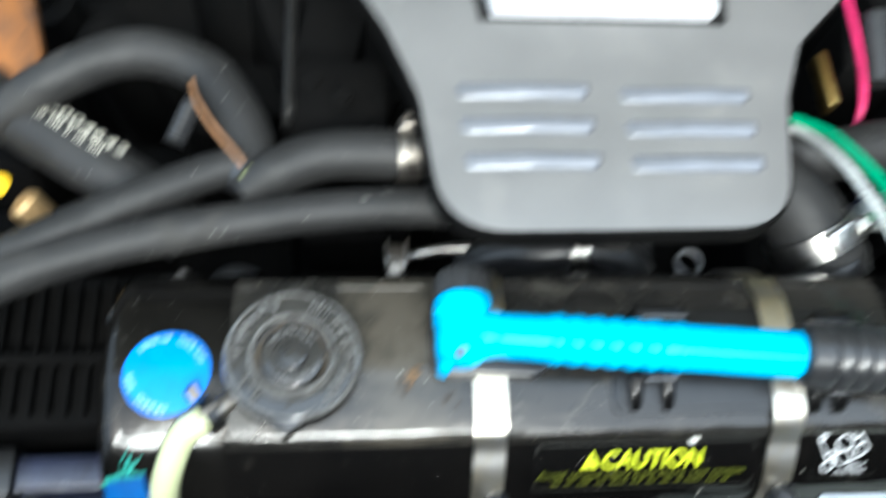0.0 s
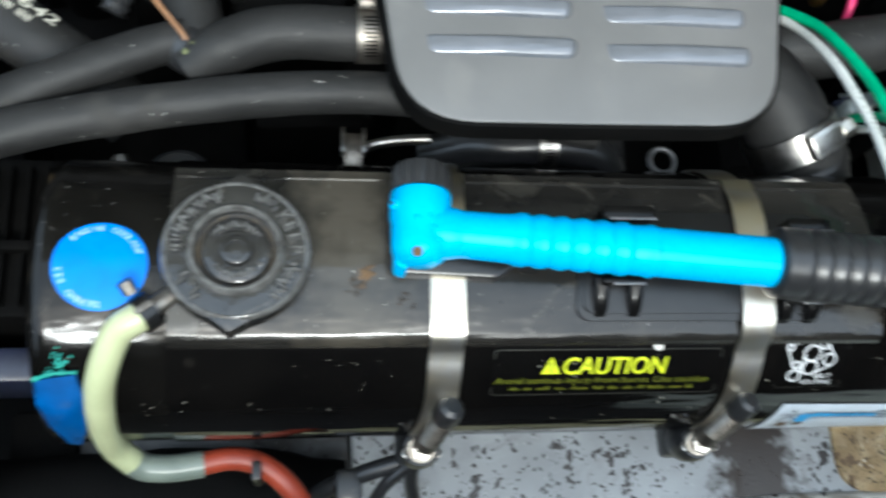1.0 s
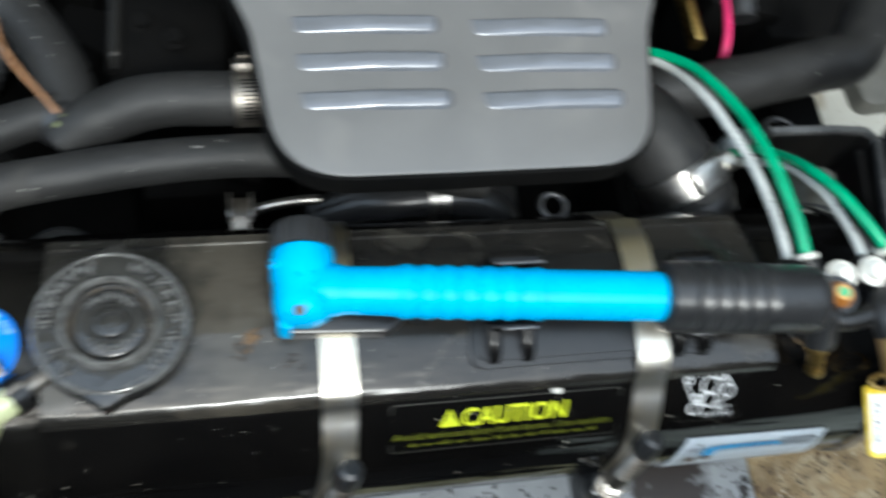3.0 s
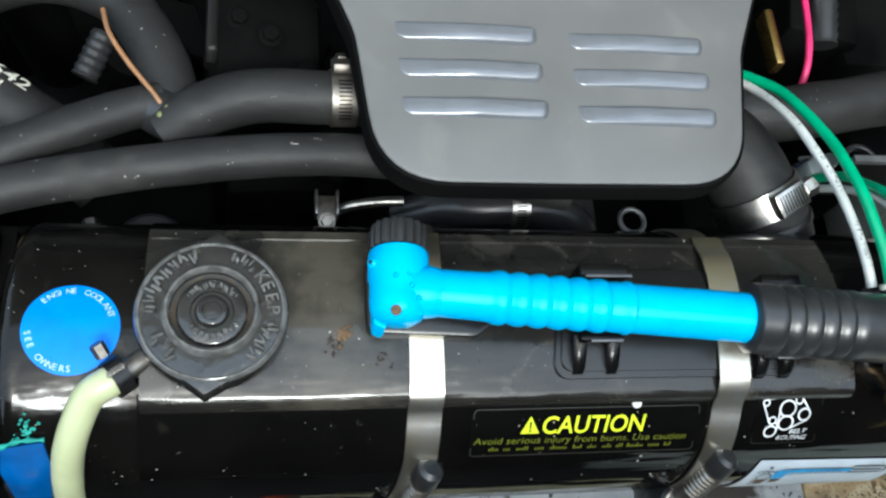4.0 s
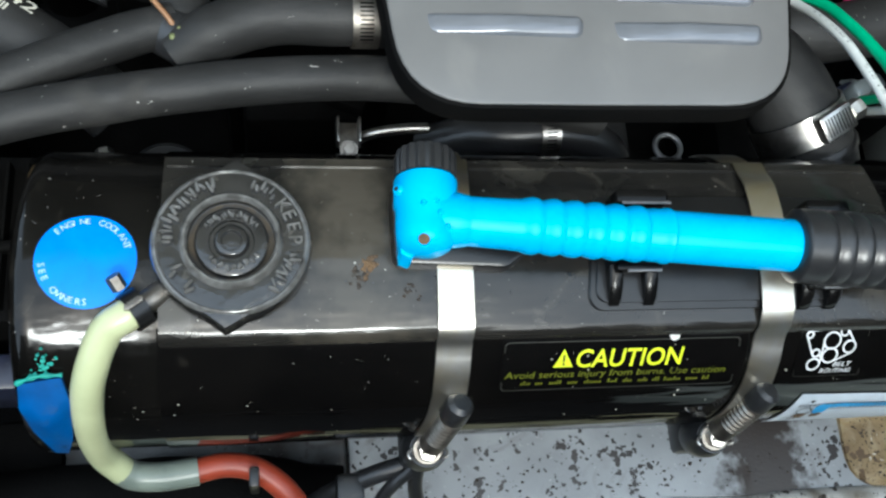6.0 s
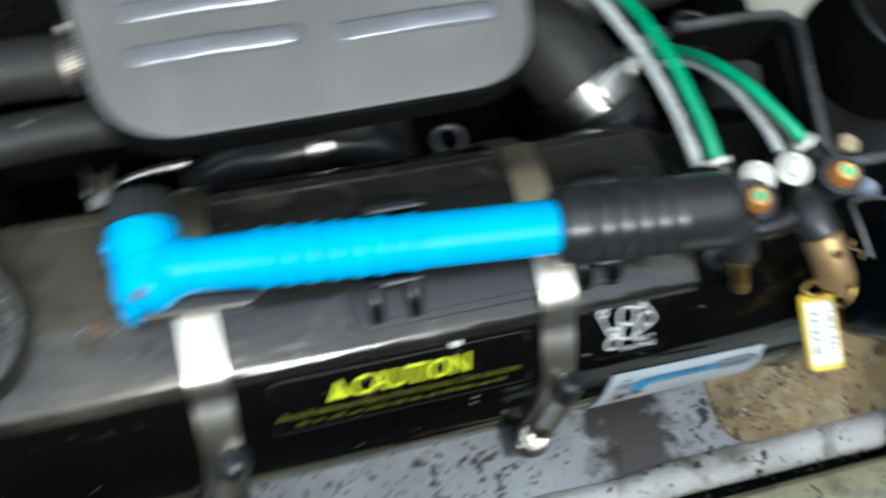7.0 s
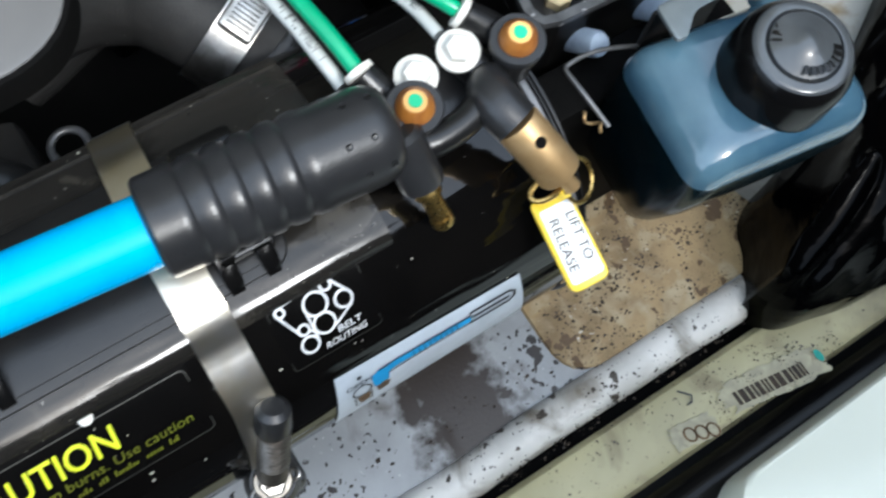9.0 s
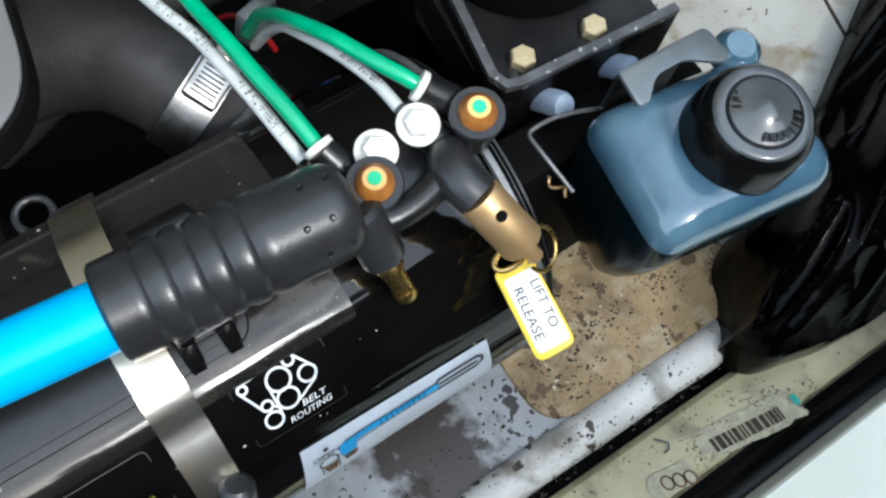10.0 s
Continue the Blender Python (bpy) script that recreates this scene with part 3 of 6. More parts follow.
for s in (0.2530, 0.2555):
    part("end_rib", lathe([(s - 0.0008, 0.0520), (s - 0.0004, 0.0575 - 0.6 * (s - 0.2505)), (s + 0.0004, 0.0575 - 0.6 * (s - 0.2505)), (s + 0.0008, 0.0520)], (0, TANK_Y, TANK_Z), (1, 0, 0), 72, closed=False), "bracket", tank)
part("top_plate", band(-0.0905, 0.1905, -40.0, 33.0, lambda a: TANK_R - 0.001, shell_r, 146), "shell", tank, "dusty black sheet saddle on the crown")
part("plate_ridge", band(-0.0895, 0.1895, -33.5, -32.6, lambda a: TANK_R, lambda a: shell_r(a) + 0.0008, 3), "shell", tank)
part("filler_neck", lathe([(0.0, 0.021), (0.009, 0.021)], (-0.0660, TANK_Y, TANK_Z + TANK_R - 0.001), (0, 0, 1), 40), "tank", tank)
nip_o, nip_d = Vector((-0.0925, 0.0335, 0.1265)), Vector((-0.62, -0.48, 0.10)).normalized()
part("overflow_spout", lathe([(-0.008, 0.0042), (0.012, 0.0042)], nip_o, nip_d, 18), "dull_steel", tank)


def grit(cx, deg, spread, count, size, seed):
    """A little heap of dirt crumbs stuck on the plate."""
    rnd, bm = random.Random(seed), bmesh.new()
    for _ in range(count):
        dg = deg + rnd.gauss(0, spread) * 900
        c = on_tank(cx + rnd.gauss(0, spread), dg, shell_r(dg) + 0.0002 if deg < 30 else 0.0590)
        s = size * rnd.uniform(0.3, 1)
        q = bmesh.ops.create_icosphere(bm, subdivisions=1, radius=s)
        for v in q["verts"]:
            v.co = c + Vector((v.co.x * rnd.uniform(0.6, 1.6), v.co.y * rnd.uniform(0.6, 1.6), v.co.z * 0.6))
    return bm


part("dirt", grit(-0.0185, 6, 0.0016, 46, 0.0010, 3), "grime", tank, "rusty dirt crumbs")
part("dirt", grit(-0.0225, 10, 0.0017, 26, 0.0008, 5), "dark_grit", tank, "dark crumbs")
part("dirt", grit(-0.0060, 15, 0.0022, 18, 0.0006, 15), "dark_grit", tank)
part("dirt", grit(0.026, -13, 0.0022, 16, 0.0007, 6), "grime", tank)


def chips(count, x0, x1, a0, a1, r, seed):
    rnd, bm = random.Random(seed), bmesh.new()
    for _ in range(count):
        x, a = rnd.uniform(x0, x1), rnd.uniform(a0, a1)
        s = 0.00014 + 0.0006 * rnd.random() ** 5
        n, w0 = rnd.randint(4, 6), rnd.uniform(0, 6)
        pts = [(x + s * rnd.uniform(0.5, 1.4) * math.cos(w0 + k * 6.283 / n), a + 950 * s * rnd.uniform(0.4, 1.0) * math.sin(w0 + k * 6.283 / n)) for k in range(n)]
        bm.faces.new([bm.verts.new(on_tank(u, v, (r or shell_r(v)) + 0.00025)) for u, v in pts])
    return bm


tagged(part("paint_chips", chips(110, -0.13, 0.245, 36, 85, TANK_R, 8), "hose_print", tank, "pale chips and dried spots"), kind="stuff")
tagged(part("plate_chips", chips(110, -0.088, 0.188, -36, 28, 0, 9), "hose_print", tank, "pale chips and dried spots"), kind="stuff")
tagged(part("dark_chips", chips(70, -0.088, 0.188, -36, 28, 0, 10), "label_black", tank, "dark chips"), kind="stuff")
part("white_dot", lathe([(0, 0.0021), (0.0006, 0.0019)], on_tank(0.0966, 33.2), on_tank(0, 33.2) - Vector((0, TANK_Y, TANK_Z)), 18), "white_nylon", tank, "white paint dot")

# filler cap with two ears, raised ring and lettering
CAP = Vector((-0.0660, TANK_Y - 0.0008, 0.1365))
cap = thing("filler_cap", "black moulded filler cap with two pointed ears on the coolant tank", "filler cap", CAP)


def cap_outline(r, ear):
    out = []
    for k in range(96):
        a = 2 * math.pi * k / 96
        d = abs(((a - math.pi / 2 + 0.06) % math.pi + math.pi / 2) % math.pi - math.pi / 2)
        out.append((CAP.x + (r + ear * max(0, 1 - d / 0.34) ** 1.7) * math.cos(a), CAP.y + (r + ear * max(0, 1 - d / 0.34) ** 1.7) * math.sin(a)))
    return out


def cap_shell():
    """The cap's eared top with a round dish sunk in its middle."""
    bm, rings = bmesh.new(), []
    for zz, ins in ((-0.004, 0.0), (0.0012, 0.0), (0.0034, 0.0009), (0.0042, 0.0030)):
        ring = []
        for x, y in cap_outline(0.0268, 0.0040):
            d = Vector((CAP.x - x, CAP.y - y))
            q = Vector((x, y)) + d.normalized() * ins
            ring.append(bm.verts.new((q.x, q.y, CAP.z + zz)))
        rings.append(ring)
    for r, zz in ((0.0172, 0.0040), (0.0150, 0.0040), (0.0145, 0.0012), (0.0118, 0.0004), (0.0040, 0.0004)):
        rings.append([bm.verts.new((CAP.x + r * math.cos(2 * math.pi * k / 96), CAP.y + r * math.sin(2 * math.pi * k / 96), CAP.z + zz)) for k in range(96)])
    for a, b in zip(rings, rings[1:]):
        for i in range(96):
            bm.faces.new((a[i], a[(i + 1) % 96], b[(i + 1) % 96], b[i]))
    bm.faces.new(rings[0][::-1])
    bm.faces.new(rings[-1])
    return bm


part("cap_body", cap_shell(), "cap", cap)
part("cap_skirt", lathe([(-0.0085, 0.0225), (-0.003, 0.0235)], CAP, (0, 0, 1), 48), "cap", cap)
part("raised_ring", lathe([(0.0040, 0.0172), (0.0058, 0.0166), (0.0068, 0.0158), (0.0068, 0.0152), (0.0060, 0.0146), (0.0043, 0.0143)], CAP, (0, 0, 1), 72, closed=False), "gloss_plastic", cap, "glossy raised ring with its highlight in the colour")
part("moat", lathe([(0.0004, 0.0146), (0.0014, 0.0142), (0.0012, 0.0122), (0.0004, 0.0118)], CAP, (0, 0, 1), 56), "cap_dirt", cap, "dirt-filled groove")
part("centre_boss", lathe([(0.0004, 0.0126), (0.0026, 0.0122), (0.0032, 0.0114), (0.0032, 0.0076), (0.0022, 0.0072), (0.0022, 0.0060), (0.0038, 0.0056), (0.0044, 0.0048), (0.0044, 0.0036), (0.0032, 0.0032), (0.0034, 0.0010)], CAP, (0, 0, 1), 56), "cap", cap)


def raised_marks(radius, start, span, count, height, zz, seed):
    """Worn raised characters round a circle, too rubbed to read: small rounded bars."""
    bm, rnd = bmesh.new(), random.Random(seed)
    for i in range(count):
        a = radians(start - span * (i + 0.5) / count)
        if rnd.random() < 0.12:
            continue
        for half in (-1, 1):
            w, h = 0.00055 * rnd.uniform(0.7, 1.3), height * rnd.uniform(0.6, 1.0) / 2
            cx, cy = radius + rnd.uniform(-0.25, 0.25) * height, half * 0.00075
            tmp = box((-h, -w, -0.0010), (h, w, 0.0013), 0.00045, pose(0, 0, 0, 0, 0, rnd.uniform(-28, 28)), 1)
            me = bpy.data.meshes.new("mark")
            for v in tmp.verts:
                x, y = cx + v.co.x, cy + v.co.y
                v.co = Vector((CAP.x + math.cos(a) * x - math.sin(a) * y, CAP.y + math.sin(a) * x + math.cos(a) * y, zz + v.co.z))
            tmp.to_mesh(me)
            tmp.free()
            bm.from_mesh(me)
            bpy.data.meshes.remove(me)
    return bm


for r, start, span, count, hh, zz, seed in ((0.0212, 236, 132, 13, 0.0046, 0.0046, 1), (0.0212, 72, 26, 3, 0.0042, 0.0046, 2), (0.0212, -14, 48, 6, 0.0046, 0.0046, 5), (0.0094, 150, 120, 8, 0.0026, 0.0034, 3), (0.0094, -30, 110, 8, 0.0026, 0.0034, 4)):
    part("lettering", raised_marks(r, start, span, count, hh, CAP.z + zz + 0.0003, seed), "gloss_plastic", cap, "worn raised lettering", smooth=40)



def cap_word(text, radius, start, span, height, zz, thick):
    """Raised capitals round the cap, their heads outwards."""
    bm = bmesh.new()
    for i, ch in enumerate(text):
        a = radians(start - span * (i + 0.5) / len(text))
        c, s2 = math.cos(a), math.sin(a)

        def place(u, v, c=c, s2=s2):
            u, v = u - height * 0.33, v - height * 0.5
            return Vector((CAP.x + c * (radius + v) + s2 * u, CAP.y + s2 * (radius + v) - c * u, zz))
        letters(ch, height, place, bm, bold=0.01)
    top = bmesh.ops.extrude_face_region(bm, geom=bm.faces[:])["geom"]
    for g in top:
        if isinstance(g, bmesh.types.BMVert):
            g.co.z += thick
    return bm


part("lettering", cap_word("KEEP", 0.0212, 44, 50, 0.0046, CAP.z + 0.0040, 0.0011), "gloss_plastic", cap, "worn raised lettering", smooth=None)
# pale ring that paints the bevel highlight of the cap
part("outer_rim", lathe([(0.0030, 0.0262), (0.0042, 0.0256), (0.0046, 0.0248), (0.0042, 0.0242), (0.0036, 0.0240)], CAP, (0, 0, 1), 72, closed=False), "gloss_plastic", cap, "glossy rim with its highlight in the colour")

# blue coolant sticker on the end of the tank
sticker = thing("coolant_sticker", "round blue vinyl sticker with white lettering on the tank", "sticker", on_tank(-0.1142, 3))
SR = 0.0165


def on_sticker(u, v, lift=0.0004):
    return on_tank(-0.1142 + u, 3 - math.degrees(v / 0.0578), 0.0578 + lift)


def curved_disc(r0, r1, lift, rings=6, n=48):
    bm = bmesh.new()
    rows = [[bm.verts.new(on_sticker(r * math.cos(6.28318 * k / n), r * math.sin(6.28318 * k / n), lift)) for k in range(n)] for r in [r0 + (r1 - r0) * j / rings for j in range(rings + 1)]]
    for a, b in zip(rows, rows[1:]):
        for k in range(n):
            bm.faces.new((a[k], a[(k + 1) % n], b[(k + 1) % n], b[k]))
    return bm


part("vinyl", curved_disc(0.0001, SR, 0.0004), "sticker", sticker)


def sticker_text(text, radius, start, span, height, inward=False):
    bm = bmesh.new()
    for i, ch in enumerate(text):
        a = radians(start - span * (i + 0.5) / len(text)) if not inward else radians(start + span * (i + 0.5) / len(text))
        c, s = math.cos(a), math.sin(a)

        def place(u, v, c=c, s=s):
            u, v = u - height * 0.35, v - height * 0.5
            if inward:
                u, v = -u, -v
            return on_sticker(c * (radius + v) + s * u, s * (radius + v) - c * u, 0.0007)
        if ch != " ":
            letters(ch, height, place, bm)
    return bm


part("lettering", sticker_text("ENGINE COOLANT", 0.0141, 138, 122, 0.0022), "faded_print", sticker, smooth=None)
part("lettering", sticker_text("SEE OWNERS", 0.0141, 182, 92, 0.0022, True), "faded_print", sticker, smooth=None)

# straps round the tank, each with a worm screw and a bolt


def strap_clamp(x, low, name_label, group, over=0.0):
    ob = thing("strap_clamp", name_label, "clamp", (x, TANK_Y - TANK_R, TANK_Z))
    bm = bmesh.new()
    cols = []
    for i in range(73):
        a = -150 + 235 * i / 72
        r = max(TANK_R + 0.0005, (shell_r(a) if -40 < a < 33 else 0) + 0.0008 + over * min(1, max(0, (a + 31) / 7)) * min(1, max(0, (29 - a) / 6)), TANK_R + 0.0040 - 0.0006 * max(0, a - 27) if a > 26 else 0, TANK_R + 0.0042 - 0.0007 * max(0, -37 - a) if a < -36 else 0)
        drift = -0.006 * max(0, (a - 55) / 40) ** 1.3 + 0.0030 * min(1.4, max(0, -a / 40))
        half = 0.0065 - 0.0012 * max(0, min(1, (a - 60) / 30))
        cols.append([bm.verts.new(on_tank(x + drift + dx, a, r + dr)) for dx, dr in ((-half, 0), (half, 0), (half, 0.0008), (-half, 0.0008))])
    for p, q in zip(cols, cols[1:]):
        for k in range(4):
            bm.faces.new((p[k], p[(k + 1) % 4], q[(k + 1) % 4], q[k]))
    bm.faces.new(cols[0])
    bm.faces.new(cols[-1][::-1])
    part("band", bm, "strap", ob)
    p0, p1 = on_tank(x + 0.0035, 58, TANK_R + 0.004), Vector(low)
    d = (p1 - p0).normalized()
    part("screw_boot", lathe([(-0.003, 0.0035), (-0.0015, 0.0052), (0.006, 0.0056), (0.0075, 0.0045)], p0, d, 22), "rubber", ob, "black rubber end boot")
    ln = (p1 - p0).length
    part("worm_housing", lathe([(0.006, 0.0046), (ln - 0.004, 0.0050), (ln - 0.003, 0.0042)], p0, d, 20), "dull_steel", ob)
    ridges = [(0.0085 + 0.0011 * k, 0.0051 if k % 2 else 0.0046) for k in range(14)]
    part("worm_thread", lathe(ridges, p0 + Vector((0, -0.0004, 0.0002)), d, 20), "dull_steel", ob)
    up = Vector((-0.1, -0.35, 1)).normalized()
    part("flange", lathe([(-0.001, 0.0062), (0.0006, 0.0062), (0.0012, 0.0056)], p1, up, 26), "dull_steel", ob)
    part("screw_head", lathe([(0.001, 0.0044), (0.0042, 0.0044), (0.0050, 0.0036)], p1, up, 6), "steel", ob, smooth=None)
    part("screw_slot", box(p1 + Vector((-0.0032, -0.0022, 0.0040)), p1 + Vector((0.0032, -0.0014, 0.0052)), 0.0002), "dull_steel", ob)
    for s in (-1, 1):
        part("wire_ear", tube([p1 + Vector((s * 0.006, 0.0005, 0)), p1 + Vector((s * 0.0078, -0.001, 0.0006)), p1 + Vector((s * 0.0075, -0.003, 0.0008)), p1 + Vector((s * 0.0055, -0.0034, 0))], 0.0006, 8, 5), "steel", ob)
    part("rubber_foot", lathe([(-0.020, 0.0070), (-0.014, 0.0092), (-0.006, 0.0088), (-0.001, 0.0070)], p1, (0.0, -0.15, 1), 28), "rubber", ob, "black rubber foot")
    part("saddle_arm", box(p1 + Vector((-0.008, -0.004, -0.030)), p1 + Vector((0.010, 0.030, -0.013)), 0.003), "rubber", ob)
    return ob


strap_clamp(0.0115, (0.0073, -0.0146, 0.0727), "brushed steel strap clamp over the tank beside the blue tool head", "straps round the tank")
strap_clamp(0.1350, (0.1292, -0.0149, 0.0725), "brushed steel strap clamp over the tank and tool bracket", "straps round the tank", 0.0022)

# ---- labels on the tank ----


def tank_spot(x0, deg0, r=TANK_R, tilt=0.0):
    """Places writing on the tank's front: u along it, v up it."""
    return lambda u, v: on_tank(x0 + u, deg0 - math.degrees((v + tilt * u) / TANK_R), r)


caution = thing("caution_label", "clear film caution label with yellow print on the black tank", "label", on_tank(0.078, 45))
part("film", band(0.0300, 0.1245, 33.6, 55.5, TANK_R + 0.00005, TANK_R + 0.00025, 16), "label_film", caution)
spot = tank_spot(0.0300, 33.6, TANK_R + 0.0005)
part("outline", stroke([tuple(p) for p in rounded([(0.0008, -0.0008, 0.002), (0.0936, -0.0008, 0.002), (0.0936, -0.0215, 0.002), (0.0008, -0.0215, 0.002)])], 0.00035, spot, closed=True), "label_edge", caution)
tri = patch([(0.0, 0.0), (0.0076, 0.0), (0.0038, 0.0074)], tank_spot(0.0497, 44.6, TANK_R + 0.0006))
part("warning_triangle", tri, "yellow_print", caution, "yellow warning triangle")
mark = tank_spot(0.0497, 44.6, TANK_R + 0.0009)
part("mark", patch([(0.0035, 0.0024), (0.0041, 0.0024), (0.0042, 0.0052), (0.0034, 0.0052)], mark), "label_black", caution)
part("mark_dot", patch(disc(0.0038, 0.0014, 0.0005, n=8), mark), "label_black", caution)
part("heading", letters("CAUTION", 0.0074, tank_spot(0.0585, 44.8, TANK_R + 0.0006), shear=0.12, width=0.0425, bold=0.012), "yellow_print", caution, "yellow capitals", smooth=None)
part("small_print", letters("Avoid serious injury from burns. Use caution", 0.0030, tank_spot(0.0315, 49.0, TANK_R + 0.0006), shear=0.12, width=0.088), "dim_yellow", caution, smooth=None)
rb = random.Random(4)
u, words = 0.038, bmesh.new()
for _ in range(12):
    w = rb.uniform(0.003, 0.008)
    for k in range(int(w / 0.0010)):
        x0, hh = u + 0.0010 * k, rb.choice((0.0011, 0.0011, 0.0019))
        patch([(x0, 0), (x0 + 0.0006, 0), (x0 + 0.0008, hh), (x0 + 0.0002, hh)], tank_spot(0, 52.2, TANK_R + 0.0006), words)
    u += w + 0.0016
tagged(part("unread_print", words, "dim_yellow", caution), kind="stuff")

belt = thing("belt_label", "black belt routing label with a white pulley drawing on the tank", "label", on_tank(0.163, 42))
part("film", band(0.1490, 0.1790, 31.8, 53.5, TANK_R + 0.00005, TANK_R + 0.00025, 14), "label_film", belt)
part("outline", stroke([tuple(p) for p in rounded([(0.0006, -0.0006, 0.0015), (0.0294, -0.0006, 0.0015), (0.0294, -0.0215, 0.0015), (0.0006, -0.0215, 0.0015)])], 0.00016, tank_spot(0.1490, 31.8, TANK_R + 0.0005), closed=True), "label_edge", belt)
DEG = TANK_R * math.pi / 180
bs = tank_spot(0.0, 33.0, TANK_R + 0.0006)
draw = bmesh.new()
for cx, dg, r in ((0.1529, 34.3, 0.0013), (0.1677, 33.4, 0.0016), (0.1708, 39.6, 0.0026), (0.1629, 36.9, 0.0035), (0.1630, 43.2, 0.0032), (0.1568, 42.0, 0.0016), (0.1568, 47.0, 0.0026)):
    stroke(disc(cx, (33.0 - dg) * DEG, r, r, 24), 0.00075, bs, draw, True)
for line in (((0.1525, 32.9), (0.1675, 31.7)), ((0.1693, 32.8), (0.1734, 38.8)), ((0.1724, 42.0), (0.1655, 45.6)), ((0.1519, 35.2), (0.1553, 42.6)), ((0.1595, 37.8), (0.1595, 46.4)), ((0.1582, 42.8), (0.1608, 45.6))):
    stroke([(x, (33.0 - dg) * DEG) for x, dg in line], 0.00068, bs, draw)
part("pulley_drawing", draw, "white_print", belt, "white belt and pulley drawing")
part("heading", letters("BELT", 0.0021, tank_spot(0.1656, 48.2, TANK_R + 0.0006), shear=0.2, width=0.0080), "white_print", belt, smooth=None)
part("heading", letters("ROUTING", 0.0021, tank_spot(0.1606, 51.2, TANK_R + 0.0006), shear=0.2, width=0.0135), "white_print", belt, smooth=None)

howto = thing("instruction_label", "pale blue instruction label with a tool drawing on the tank", "label", on_tank(0.195, 78))
bm = bmesh.new()
cols = []
for i in range(21):
    f = i / 20
    cols.append([bm.verts.new(on_tank(x, a, TANK_R + 0.00045)) for x, a in ((0.1585 - 0.0035 * f, 63.2 + 31 * f), (0.2255 + 0.003 * f, 65.2 + 29 * f))])
for p, q in zip(cols, cols[1:]):
    bm.faces.new((p[0], p[1], q[1], q[0]))
part("film", bm, "label_white", howto)


def hs(u, v):
    return on_tank(0.1585 + u, 63.2 + 2.0 * u / 0.067 - math.degrees(v / TANK_R), TANK_R + 0.0008)


def hs_up(u, v):
    return on_tank(0.1585 + u, 63.2 + 2.0 * u / 0.067 - math.degrees(v / TANK_R), TANK_R + 0.0011)


part("lever_drawing", patch([(0.0165, -0.0075), (0.0200, -0.0067), (0.0475, -0.0067), (0.0475, -0.0098), (0.0200, -0.0098), (0.0165, -0.0105)], hs), "label_blue", howto, "blue drawing of the tool lever")
part("head_drawing", patch([(0.0108, -0.0085), (0.0135, -0.0070), (0.0170, -0.0078), (0.0170, -0.0112), (0.0165, -0.0155), (0.0148, -0.0150), (0.0130, -0.0160), (0.0112, -0.0150)], hs), "label_blue", howto)
for k in range(9):
    part("rib_drawing", stroke([(0.0260 + 0.0020 * k, -0.0068), (0.0263 + 0.0020 * k, -0.0097)], 0.0003, hs_up), "label_black", howto)
part("outline_drawing", stroke([(0.0135, -0.0066), (0.0190, -0.0060), (0.0475, -0.0062)], 0.0006, hs_up), "label_black", howto)
part("outline_drawing", stroke([(0.0170, -0.0108), (0.0250, -0.0101), (0.0475, -0.0101)], 0.0005, hs_up), "label_black", howto)
part("grip_drawing", stroke([(0.0475, -0.0052), (0.0625, -0.0052), (0.0645, -0.0066), (0.0645, -0.0090), (0.0625, -0.0106), (0.0475, -0.0106)], 0.0012, hs, closed=True), "label_black", howto)
part("rod_drawing", stroke([(0.0480, -0.0080), (0.0625, -0.0080)], 0.0012, hs), "label_black", howto)
part("valve_drawing", stroke(disc(0.0070, -0.0135, 0.0032), 0.0006, hs, closed=True), "label_black", howto)
part("valve_drawing", stroke([(0.0042, -0.0165), (0.0042, -0.0230), (0.0100, -0.0230), (0.0100, -0.0165)], 0.0006, hs), "label_black", howto)
part("worn_spot", patch([(0.0048, -0.0172), (0.0070, -0.0160), (0.0096, -0.0170), (0.0092, -0.0218), (0.0060, -0.0225)], hs), "grime", howto, "brown worn spot")
part("worn_spot", patch([(0.0118, -0.0162), (0.0150, -0.0154), (0.0172, -0.0166), (0.0160, -0.0200), (0.0125, -0.0205)], hs), "grime", howto)
part("heading", letters("OPEN", 0.0022, lambda u, v: hs(0.0022 + u, -0.0096 + v), width=0.0090), "label_black", howto, smooth=None)
part("dot", patch(disc(0.0072, -0.0052, 0.0009, n=12), hs), "label_black", howto)

# ---- overflow hose ----
overflow = thing("overflow_hose", "yellowed translucent overflow hose joined to a red hose below the tank", "hose", (-0.1, -0.02, 0.03))
part("clear_length", tube([nip_o + nip_d * 0.004, nip_o + nip_d * 0.010, (-0.1075, 0.0225, 0.1245), (-0.1142, 0.0080, 0.1120), (-0.1166, -0.0030, 0.0900), (-0.1160, -0.0095, 0.0650), (-0.1100, -0.0150, 0.0540)], 0.0056, 22, 8), "pale_hose", overflow)
part("cloudy_length", tube([(-0.1102, -0.0149, 0.0541), (-0.1050, -0.0170, 0.0515), (-0.0950, -0.0175, 0.0500), (-0.0820, -0.0160, 0.0490)], 0.0057, 22, 8), "clear_hose", overflow, "cloudy grey length")
part("red_length", tube([(-0.0835, -0.0160, 0.0490), (-0.0700, -0.0140, 0.0480), (-0.0570, -0.0175, 0.0460), (-0.0440, -0.0290, 0.0400), (-0.0340, -0.0480, 0.0200), (-0.030, -0.056, -0.02)], 0.0050, 20, 8), "red_hose", overflow, "red rubber length")
clampo = thing("hose_clamp", "small dark screw clamp on the overflow hose spout", "clamp", nip_o)
